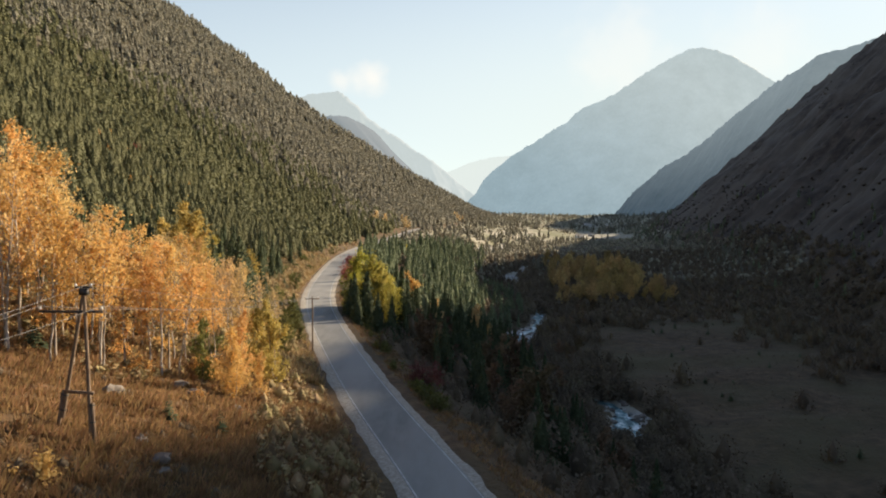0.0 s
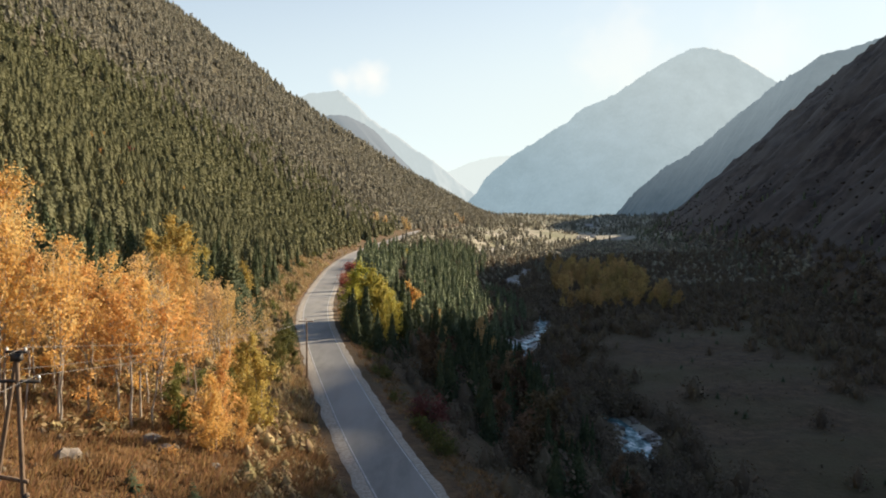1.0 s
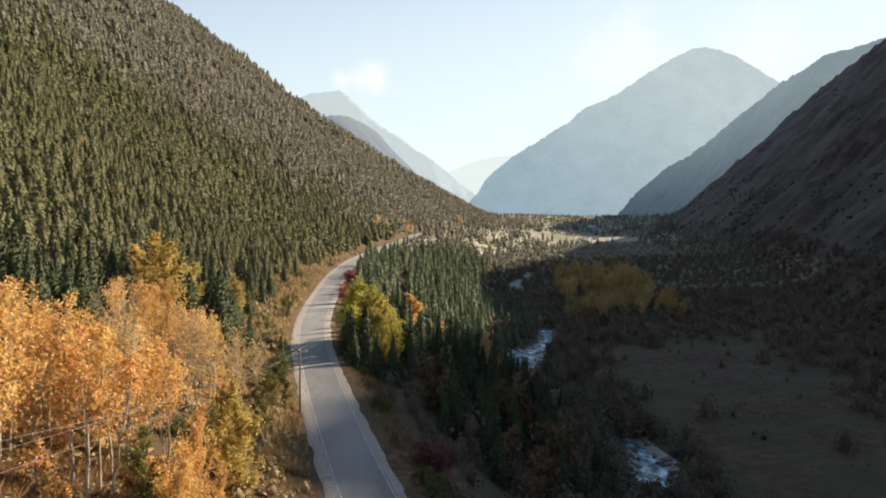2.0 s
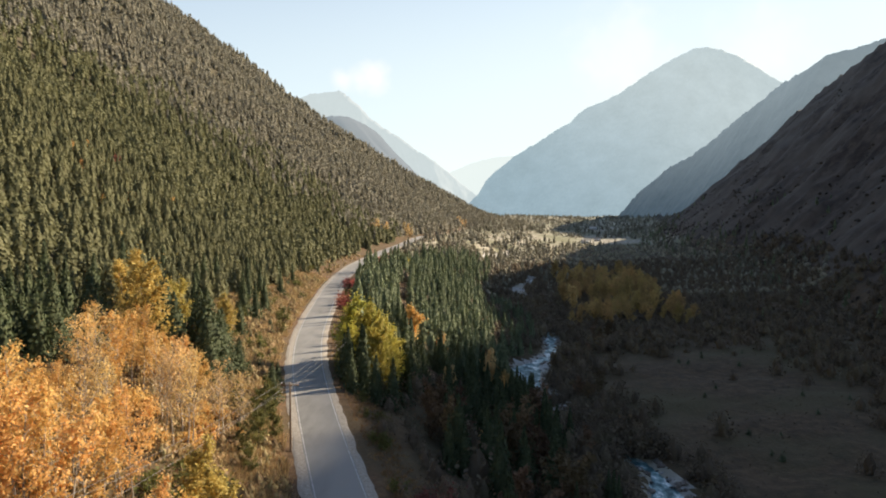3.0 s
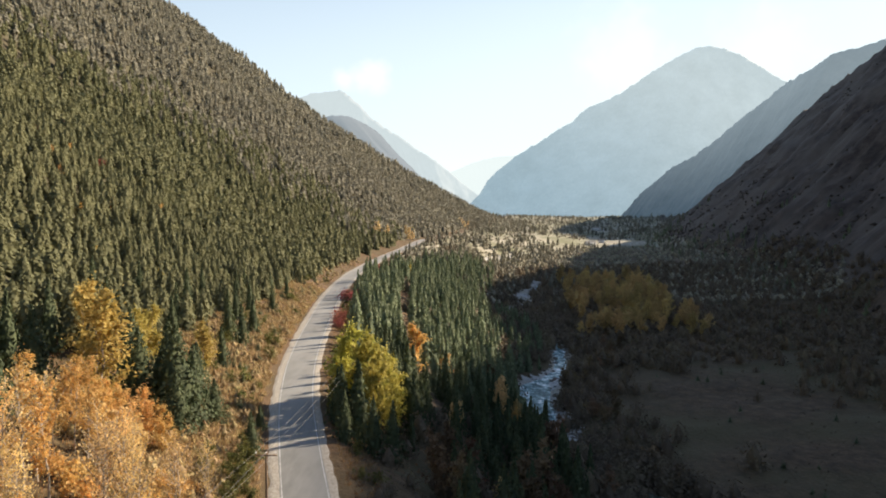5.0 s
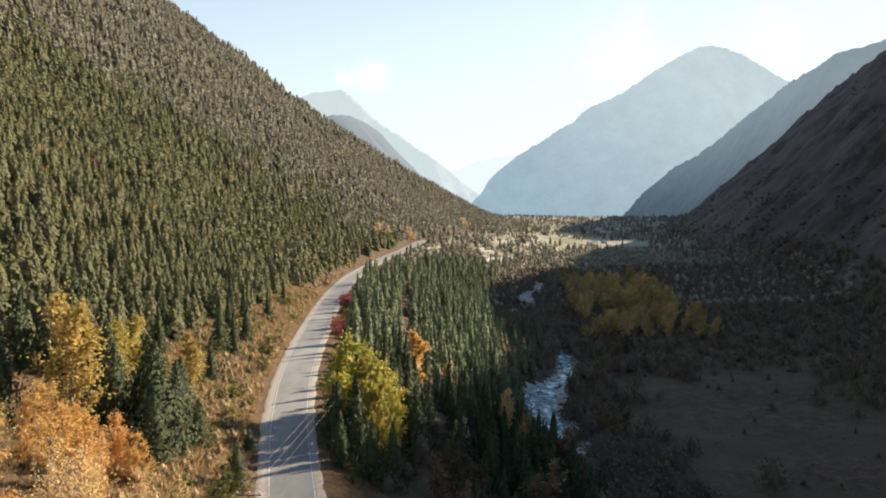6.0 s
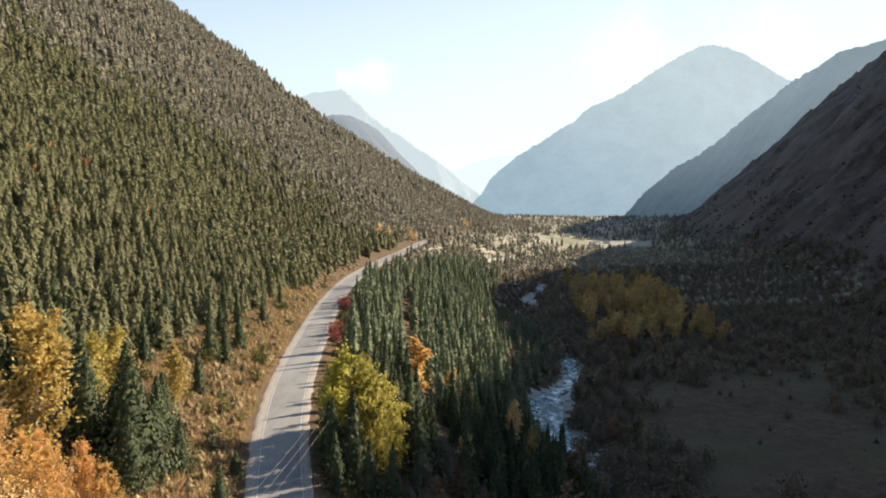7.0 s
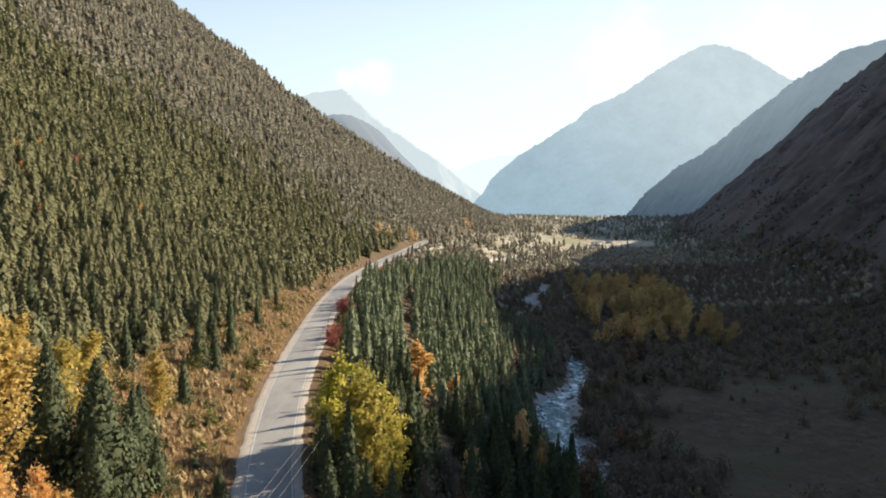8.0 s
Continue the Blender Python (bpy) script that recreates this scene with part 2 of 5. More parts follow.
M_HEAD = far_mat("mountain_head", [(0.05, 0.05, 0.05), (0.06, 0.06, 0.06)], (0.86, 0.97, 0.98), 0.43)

# ---- terrain ----
def curve_of(pairs, window=50):
    """A smooth function through (y, value) pairs, rounded over a window in metres."""
    a = np.array(pairs, float)
    fine = np.linspace(a[0, 0], a[-1, 0], 2400)
    v = np.interp(fine, a[:, 0], a[:, 1])
    step = fine[1] - fine[0]
    w = np.hanning(max(3, int(window / step) | 1))
    w /= w.sum()
    h = len(w) // 2
    pad = np.concatenate([v[0] - (v[1] - v[0]) * np.arange(h, 0, -1), v, v[-1] + (v[-1] - v[-2]) * np.arange(1, h + 1)])
    v = np.convolve(pad, w, "valid")
    return lambda y: np.interp(y, fine, v)


ROAD_X = curve_of([(-500, 80), (-100, 30), (0, 16.5), (56, 0.9), (89, -9.8), (129, -20.9), (168, -30.7), (200, -36.6), (230, -40.5), (270, -44.8),
                   (316, -49.6), (376, -53.8), (440, -55.8), (500, -54), (560, -48), (620, -39.5), (700, -30), (760, -24), (1000, 12), (1300, 48), (2200, 165), (3000, 270)])
ROAD_Z = curve_of([(-500, -5), (0, 0), (500, 5), (620, 9.5), (700, 13), (900, 15), (1300, 18), (2000, 32), (3000, 50)])
RIVER_X = curve_of([(-500, 190), (0, 96), (90, 56), (130, 46), (160, 45), (172, 47), (178, 48.2), (186, 50.2), (198, 51.6), (210, 46), (222, 37), (234, 30), (246, 28.6), (258, 29.0), (275, 30), (295, 31),
                    (309, 31), (317, 33), (324, 38.5), (334, 44.2), (345, 48.4), (360, 51), (373, 52), (390, 55), (425, 57), (470, 46), (500, 37),
                    (520, 44), (545, 59), (565, 54), (592, 64), (636, 77), (660, 79), (711, 60), (760, 46), (850, 46), (950, 90), (1100, 205), (1500, 330), (1900, 430), (3000, 600)], 16)
RIVER_Z = curve_of([(-500, -40), (0, -34), (190, -31.5), (400, -30.5), (520, -28.5), (620, -24), (1150, -10), (1500, 4), (1950, 24), (3000, 40)])
CREST_L = curve_of([(-500, 620), (1150, 560), (1300, 441), (1400, 283), (1480, 200), (1600, 160), (1900, 107), (2200, 50), (2500, 40), (3000, 40)])
FOOT_R = curve_of([(-500, 150), (0, 165), (300, 200), (670, 300), (1170, 345), (1600, 480), (2200, 640), (3000, 800)])
CREST_RX = curve_of([(-500, 610), (437, 617), (547, 612), (647, 637), (897, 690), (1197, 785), (1300, 771), (1400, 714), (1500, 641), (1600, 575), (1900, 640), (3000, 900)])
# Before y 1160 this crest is unseen; its heights place the shadow edge.
CREST_RZ = curve_of([(-500, 392), (250, 392), (428, 379), (446, 366), (470, 362), (500, 361), (540, 364), (600, 354), (697, 340), (800, 346), (897, 363), (970, 370), (1060, 371), (1130, 366), (1197, 352), (1300, 334), (1400, 256), (1500, 156), (1600, 62), (1900, 34), (3000, 50)])


def waves(x, y, size, seed, octaves=4):
    """Smooth uneven ground: sums of turned sine waves, about -1 to 1."""
    rng = np.random.default_rng(seed)
    out = 0.0
    for o in range(octaves):
        for _ in range(3):
            a, p, q = rng.uniform(0, 6.283, 3)
            f = 6.283 / (size / 1.9**o) * rng.uniform(0.75, 1.3)
            out = out + np.sin((x * np.cos(a) + y * np.sin(a)) * f + p + 1.3 * np.sin((x * np.sin(a) - y * np.cos(a)) * f * 0.6 + q)) / 1.7**o
    return out / 5.0


def smooth(a, b, v):
    u = np.clip((v - a) / (b - a), 0, 1)
    return u * u * (3 - 2 * u)


SHOULDER = 5.2
RIVER_BASE = curve_of([(-500, 3), (160, 2.2), (170, 3.6), (180, 4.6), (198, 1.8), (210, 2.6), (246, 2.6), (258, 4.2), (275, 5), (295, 6), (311, 7.4), (318, 5.4), (325, 3.3), (340, 3.8), (373, 3.1), (400, 2.6), (425, 0.8), (470, 0.2), (3000, 0.2)], 12)


def RIVER_W(y):
    """Half width of the stream, with pools further up."""
    return RIVER_BASE(y) + sum(2.2 * np.exp(-((np.asarray(y, float) - p) / 5) ** 2) for p in (452, 508, 566, 638, 711, 760, 850))


def ground_z(x, y):
    """Height of the ground."""
    x, y = np.asarray(x, float), np.asarray(y, float)
    xr, zr, xv, zv = ROAD_X(y), ROAD_Z(y), RIVER_X(y), RIVER_Z(y)
    s = x - xr
    # uphill side
    d = np.maximum(-s - SHOULDER, 0)
    rise = 0.36 * d + 0.30 * np.maximum(d - 30, 0) * smooth(20, 110, d) + 0.12 * np.maximum(d - 150, 0)
    rough_l = waves(x, y, 26, 3) * 0.9 * smooth(0, 15, d) + waves(x, y, 160, 5) * 14 * smooth(30, 260, d)
    left = zr + rise + rough_l
    cap = CREST_L(y) + waves(x, y, 90, 6) * 5
    over = left - cap
    left = np.where(over > 0, cap - 0.35 * over, left)
    # downhill side to the stream
    sr = np.maximum(xv - xr - 6.0, 25)
    u = np.clip((s - SHOULDER) / (sr - SHOULDER), 0, 1)
    bank = zr + (zv + 0.6 - zr) * (0.85 * u**1.1 + 0.15 * smooth(0, 1, u)) + waves(x, y, 24, 8) * 0.9 * smooth(0, 0.12, u) * (1 - smooth(0.9, 1, u))
    # valley floor and the shaded slope
    xf, xc, zc = FOOT_R(y), CREST_RX(y), CREST_RZ(y)
    e = np.maximum(x - xv - 6, 0)
    floor = zv + 0.6 + 0.035 * e + waves(x, y, 60, 9) * 1.3 * smooth(0, 25, e)
    w = np.maximum((x - xf) / np.maximum(xc - xf, 30), 0)
    zf = zv + 0.6 + 0.035 * np.maximum(xf - xv - 6, 0)
    face = zf + (zc - zf) * np.where(w < 1, w**1.12, 1 - 0.8 * (w - 1)) + (waves(x, y, 140, 11) * 10 + waves(x, y, 60, 12) * 5 + np.abs(waves(x, y, 34, 13)) * 5) * smooth(0, 0.25, w)
    face = face - np.abs(waves(0 * x, y + 0.2 * x, 62, 14, 3)) * 13 * smooth(0.08, 0.35, w) * (1 - smooth(0.75, 0.95, w))      # gullies down the slope
    right = np.where(x > xf, face, floor)
    z = np.where(s < 0, left, np.where(u < 1, bank, right))
    half = RIVER_W(y) + waves(x, y, 22, 77) * 1.1
    channel = smooth(half + 1.3, half - 1.7, np.abs(x - xv)) * 1.5
    z = z - channel
    return np.where(np.abs(s) < SHOULDER - 0.05, zr - 0.12, z)


# ---- mesh helpers ----
def mesh_from(name, verts, faces, material, smooth_shade=False):
    """A mesh from arrays: verts (n, 3), faces (m, k) with one k."""
    verts, faces = np.asarray(verts, np.float32), np.asarray(faces, np.int32)
    me = bpy.data.meshes.new(name)
    me.vertices.add(len(verts))
    me.vertices.foreach_set("co", verts.ravel())
    k = faces.shape[1]
    me.loops.add(faces.size)
    me.loops.foreach_set("vertex_index", faces.ravel())
    me.polygons.add(len(faces))
    me.polygons.foreach_set("loop_start", np.arange(0, faces.size, k, dtype=np.int32))
    me.polygons.foreach_set("loop_total", np.full(len(faces), k, np.int32))
    me.materials.append(material)
    if smooth_shade:
        me.polygons.foreach_set("use_smooth", np.ones(len(faces), bool))
    me.update(calc_edges=True)
    return me


def link(name, me, parent=None, label=""):
    ob = new(name, me)
    if parent is not None:
        ob.parent = parent
    if label:
        ob["label"] = label
    return ob


def grid_faces(rows, cols):
    i = np.arange(rows * cols).reshape(rows, cols)
    return np.stack([i[:-1, :-1], i[:-1, 1:], i[1:, 1:], i[1:, :-1]], -1).reshape(-1, 4)


def steps(stops):
    """Sample places from (start, end, step) stretches."""
    out = []
    for a, b, d in stops:
        out.extend(np.arange(a, b - 1e-6, d))
    out.append(stops[-1][1])
    return np.array(out)


def tube(path, radii, sides=6):
    """Verts and quads of a tapered tube along a path."""
    path, v, f = [Vector(p) for p in path], [], []
    for i, p in enumerate(path):
        d = (path[min(i + 1, len(path) - 1)] - path[max(i - 1, 0)]).normalized()
        a = d.orthogonal().normalized() if abs(d.z) < 0.9 else Vector((1, 0, 0)).cross(d).normalized()
        b = d.cross(a)
        for j in range(sides):
            t = 6.28318 * j / sides
            v.append(tuple(p + (a * math.cos(t) + b * math.sin(t)) * radii[i]))
    for i in range(len(path) - 1):
        for j in range(sides):
            q, r = i * sides + j, i * sides + (j + 1) % sides
            f.append((q, r, r + sides, q + sides))
    return v, f


def join(pieces):
    """One array pair from several (verts, faces) of one face size."""
    vs, fs, n = [], [], 0
    for v, f in pieces:
        vs.append(np.asarray(v, np.float32).reshape(-1, 3))
        fs.append(np.asarray(f, np.int64) + n)
        n += len(vs[-1])
    return np.concatenate(vs), np.concatenate(fs)


def box_at(c, size, m=None):
    """Verts and quads of a box."""
    x, y, z = (s / 2 for s in size)
    v = [Vector((a, b, d)) for a in (-x, x) for b in (-y, y) for d in (-z, z)]
    v = [tuple((m @ p if m else p) + Vector(c)) for p in v]
    return v, [(0, 1, 3, 2), (4, 6, 7, 5), (0, 4, 5, 1), (2, 3, 7, 6), (0, 2, 6, 4), (1, 5, 7, 3)]


# ---- ground, road, stream ----
S_STEPS = steps([(-1500, -700, 40), (-700, -300, 12), (-300, -120, 6), (-120, -40, 3), (-40, -8, 1.6), (-8, -SHOULDER, 0.7), (-SHOULDER, SHOULDER, 2.6),
                 (SHOULDER, 10, 0.8), (10, 130, 2.2), (130, 300, 5), (300, 860, 9), (860, 1600, 60)])
Y_STEPS = steps([(-500, -60, 25), (-60, 20, 5), (20, 320, 2.2), (320, 600, 4), (600, 1000, 8), (1000, 1700, 14), (1700, 3000, 40)])
gs, gy = np.meshgrid(S_STEPS, Y_STEPS)
gx = ROAD_X(gy) + gs
gz = ground_z(gx, gy)
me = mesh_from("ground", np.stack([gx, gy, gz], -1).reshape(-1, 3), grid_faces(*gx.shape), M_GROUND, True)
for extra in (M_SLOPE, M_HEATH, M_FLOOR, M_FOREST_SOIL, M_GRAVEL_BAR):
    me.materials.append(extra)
fx, fy = gx[:-1, :-1].ravel(), gy[:-1, :-1].ravel()
fs = fx - ROAD_X(fy)
wob = waves(fx, fy, 60, 31)
kind_of = np.where((fs > 14 + 5 * wob) & (fy < 1100), 2, 0)                    # dark heath below the road
kind_of = np.where((np.abs(fs - 30.5) < 3.4 + 1.5 * wob) & (fy > 222) & (fy < 470), 0, kind_of)       # dry clearing in the spruce stand
kind_of = np.where((fs > 8) & (fy >= 640 + 60 * wob) & ((fx < RIVER_X(fy) + 40 + 15 * wob) | (fy > 1000)), 3, kind_of)                         # open pasture up the valley, kept off the shaded side
kind_of = np.where(fs < -np.interp(fy, [90, 160, 260, 420], [70, 50, 30, 20]) + 5 * wob, 4, kind_of)             # forest floor
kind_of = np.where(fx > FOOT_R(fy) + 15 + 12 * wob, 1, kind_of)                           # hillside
bar = RIVER_W(fy) + np.interp(fy, [150, 230, 250, 320, 335, 480, 520, 950, 1000], [1.5, 2.5, 5.5, 2.5, 1.2, 2.0, 9.0, 16.0, 0.0]) * (1 + 0.8 * wob)
kind_of = np.where(np.abs(fx - RIVER_X(fy)) < bar, 5, kind_of)                            # gravel bars of the stream
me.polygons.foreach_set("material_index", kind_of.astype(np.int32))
ground = tagged(link("ground", me), "valley ground of dry brown autumn grass and bare shaded hillside", "ground", kind="structure")


def ribbon(name, offsets, ys, lift, material, ragged=None):
    """A strip that follows the road, at offsets across it, with lifts for each offset and an uneven outer edge."""
    o, y = np.meshgrid(np.array(offsets), ys)
    o = o * np.interp(ys, [60, 140, 240], [0.86, 0.93, 1.08])[:, None]     # the road widens towards the bend
    if ragged is not None:
        o = o + np.array(ragged)[None, :] * waves(o * 0 + 40 * np.sign(o), y, 11, 91, 5)
    dx = np.gradient(ROAD_X(ys), ys)
    nx, ny = 1 / np.sqrt(1 + dx**2), -dx / np.sqrt(1 + dx**2)
    x = ROAD_X(ys)[:, None] + o * nx[:, None]
    yy = y + o * ny[:, None]
    z = ROAD_Z(ys)[:, None] + np.array(lift)[None, :] + 0 * o
    return mesh_from(name, np.stack([x, yy, z], -1).reshape(-1, 3), grid_faces(*o.shape), material, False)


road_y = steps([(-400, 0, 20), (0, 240, 1.0), (240, 760, 3)])
road = tagged(link("road", ribbon("road", [-3.65, -3.6, -3.3, 0, 3.3, 3.6, 3.65], road_y, [-0.3, 0.045, 0.05, 0.09, 0.05, 0.045, -0.3], M_ASPHALT)),
              "narrow grey asphalt mountain road with worn edge lines", "road", kind="structure")
for side in (-1, 1):
    e = [side * v for v in ((3.35, 3.6, 3.95, 4.4, 5.3) if side > 0 else (3.35, 3.7, 4.2, 4.7, 5.6))]
    lifts, rag = [0.06, 0.055, 0.035, 0.02, -0.35], [0.10, 0.14, 0.2, 0.38, 0.5]
    if side < 0:
        e, lifts, rag = e[::-1], lifts[::-1], [-v for v in rag[::-1]]
    link("gravel_shoulder", ribbon("gravel_shoulder", e, road_y, lifts, M_GRAVEL, rag), road, "pale gravel shoulder")
    c = side * 3.1
    link("edge_line", ribbon("edge_line", [c - 0.09, c + 0.09], road_y, [0.058, 0.058], M_PAINT), road, "worn white edge line")

riv_y = steps([(-300, 100, 12), (100, 640, 1.5), (640, 920, 5)])
ro, ry = np.meshgrid(np.linspace(-1, 1, 15), riv_y)
ro = ro * (RIVER_W(ry) + 1.6)
rx = RIVER_X(ry) + ro
rz = RIVER_Z(ry) - 0.25 + waves(rx, ry, 5, 41, 3) * 0.22
water = tagged(link("stream_water", mesh_from("stream_water", np.stack([rx, ry, rz], -1).reshape(-1, 3), grid_faces(*rx.shape), M_WATER, True)),
               "fast shallow mountain stream with white broken water", "stream", kind="structure")


# ---- far mountains ----
def mountain(name, crest, base_z, depth, material, label, seed, rough=0.05, rows=46, cols=150, craggy=1.0):
    """A ridge through crest points (x, y, z), with gullied flanks that fall towards the valley and away from it."""
    c = np.array(crest, float)
    along = np.concatenate([[0], np.cumsum(np.linalg.norm(np.diff(c[:, :2], axis=0), axis=1))])
    t = np.linspace(0, along[-1], cols)
    cx, cy, cz = (np.interp(t, along, c[:, i]) for i in range(3))
    v = np.linspace(-1, 1, rows)[:, None]
    h = (cz - base_z)[None, :]
    tt = t[None, :] / along[-1]
    rng = np.random.default_rng(seed)
    gully = sum(np.sin(tt * f * 6.283 + rng.uniform(0, 6.28) + 2.2 * v * rng.uniform(-1, 1)) / f**0.7 for f in (4, 7, 11, 19, 31, 47))
    fall = np.abs(v) ** 0.9
    x = cx[None, :] + depth[0] * h / h.max() * v * -1 + 0 * tt
    y = cy[None, :] + depth[1] * h / h.max() * v * -1 + 0 * tt
    z = base_z + h * (1 - fall) + gully * rough * h.max() * (fall * (1 - fall) * 2.2 + 0.02)
    crag = waves(x, y, 160, seed + 7, 5) * h.max() * 0.008 + np.abs(waves(x, y, 70, seed + 9, 4)) * h.max() * 0.014
    return tagged(link(name, mesh_from(name, np.stack([x, y, z + crag * craggy], -1).reshape(-1, 3), grid_faces(rows, cols), material, False)), label, "mountain", kind="structure")


def sky_points(rows):
    """Crest points from (across, up, distance): slopes of sight from the first eye, in thousandths."""
    return [(a * d / 1000, d, 24 + u * d / 1000) for a, u, d in rows]


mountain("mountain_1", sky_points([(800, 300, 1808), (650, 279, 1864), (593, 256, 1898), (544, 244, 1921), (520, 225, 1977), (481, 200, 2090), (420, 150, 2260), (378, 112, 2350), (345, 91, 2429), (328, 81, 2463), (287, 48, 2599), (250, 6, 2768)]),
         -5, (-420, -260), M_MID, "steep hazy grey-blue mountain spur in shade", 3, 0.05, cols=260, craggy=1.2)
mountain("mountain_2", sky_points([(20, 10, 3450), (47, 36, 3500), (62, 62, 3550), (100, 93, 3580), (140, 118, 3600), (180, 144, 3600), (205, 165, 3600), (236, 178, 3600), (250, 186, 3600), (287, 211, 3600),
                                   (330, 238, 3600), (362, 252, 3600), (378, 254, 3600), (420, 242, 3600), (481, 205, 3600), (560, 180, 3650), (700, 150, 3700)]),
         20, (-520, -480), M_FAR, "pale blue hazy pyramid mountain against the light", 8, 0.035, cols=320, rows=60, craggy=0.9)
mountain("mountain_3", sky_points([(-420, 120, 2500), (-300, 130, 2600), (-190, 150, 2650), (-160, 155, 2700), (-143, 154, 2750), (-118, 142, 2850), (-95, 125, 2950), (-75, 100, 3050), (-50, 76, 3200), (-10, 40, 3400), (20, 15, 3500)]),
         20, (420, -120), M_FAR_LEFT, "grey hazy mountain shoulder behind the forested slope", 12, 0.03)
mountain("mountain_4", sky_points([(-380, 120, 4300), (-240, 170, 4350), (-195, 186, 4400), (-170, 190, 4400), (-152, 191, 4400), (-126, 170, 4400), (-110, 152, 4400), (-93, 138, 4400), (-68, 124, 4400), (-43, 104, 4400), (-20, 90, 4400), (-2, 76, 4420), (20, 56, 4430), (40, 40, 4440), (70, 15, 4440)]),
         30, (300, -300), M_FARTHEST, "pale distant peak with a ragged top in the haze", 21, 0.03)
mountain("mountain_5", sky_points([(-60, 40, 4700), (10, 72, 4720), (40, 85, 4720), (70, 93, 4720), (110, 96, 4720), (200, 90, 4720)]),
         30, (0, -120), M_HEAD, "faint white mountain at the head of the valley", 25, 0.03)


# ---- tree shapes ----
def spruce_near(rng, tiers=24, width=0.23, full=15, slim=1.0):
    """A conifer crown of unit height: whorls of drooping boughs, each a folded spray with side twigs, as triangles."""
    v, f = [], []
    for k in range(tiers):
        t = (k + 0.3) / tiers
        z = 0.05 + 0.92 * t
        r = width * (1 - t) ** 0.8 * (1 + 0.12 * math.sin(k * 2.3)) + 0.01
        m = max(5, int(full * (1 - t) + 4))
        for j in range(m):
            a = 6.283 * (j + rng.uniform(-0.4, 0.4)) / m + k * 1.7
            q = r * rng.uniform(0.62, 1.22)
            ca, sa = math.cos(a), math.sin(a)
            wide = q * rng.uniform(0.15, 0.26) * slim + 0.006 * slim
            drop = q * rng.uniform(0.15, 0.6)
            lift = rng.uniform(-0.018, 0.018)
            b = len(v)
            for along, side, down in ((0.12, 0, 0.0), (0.62, 1, 0.55), (0.60, 0, 0.28), (0.62, -1, 0.55), (1.0, 0.12, 0.9)):
                v.append((ca * q * along - sa * wide * side, sa * q * along + ca * wide * side, z + 0.035 * (1 - t) - drop * down + lift))
            f += [(b, b + 1, b + 2), (b, b + 2, b + 3), (b + 2, b + 1, b + 4), (b + 2, b + 4, b + 3)]
    tip = len(v)
    v += [(0, 0, 1.0), (0.012, 0, 0.9), (-0.006, 0.01, 0.9), (-0.006, -0.01, 0.9)]
    f += [(tip, tip + 1, tip + 2), (tip, tip + 2, tip + 3), (tip, tip + 3, tip + 1)]
    return np.array(v, np.float32), np.array(f)


def leaf_cloud(rng, clumps, per_clump, size):
    """Leaf sprays: small bent quads scattered in clumps (x, y, z, radius, height)."""
    v, f = [], []
    c = np.array(clumps)
    n = len(c) * per_clump
    which = np.repeat(np.arange(len(c)), per_clump)
    d = rng.normal(size=(n, 3))
    d /= np.linalg.norm(d, axis=1)[:, None]
    r = np.abs(rng.normal(0.0, 0.62, n))
    p = c[which, :3] + d * r[:, None] * np.stack([c[which, 3], c[which, 3], c[which, 4]], 1)
    a = rng.normal(size=(n, 3))
    a /= np.linalg.norm(a, axis=1)[:, None]
    b = np.cross(a, rng.normal(size=(n, 3)))
    b /= np.linalg.norm(b, axis=1)[:, None]
    s = size * rng.uniform(0.6, 1.35, n)[:, None]
    v = np.stack([p - a * s, p - b * s * 0.55, p + a * s, p + b * s * 0.55], 1).reshape(-1, 3)
    f = np.arange(n * 4).reshape(n, 4)
    return v.astype(np.float32), f


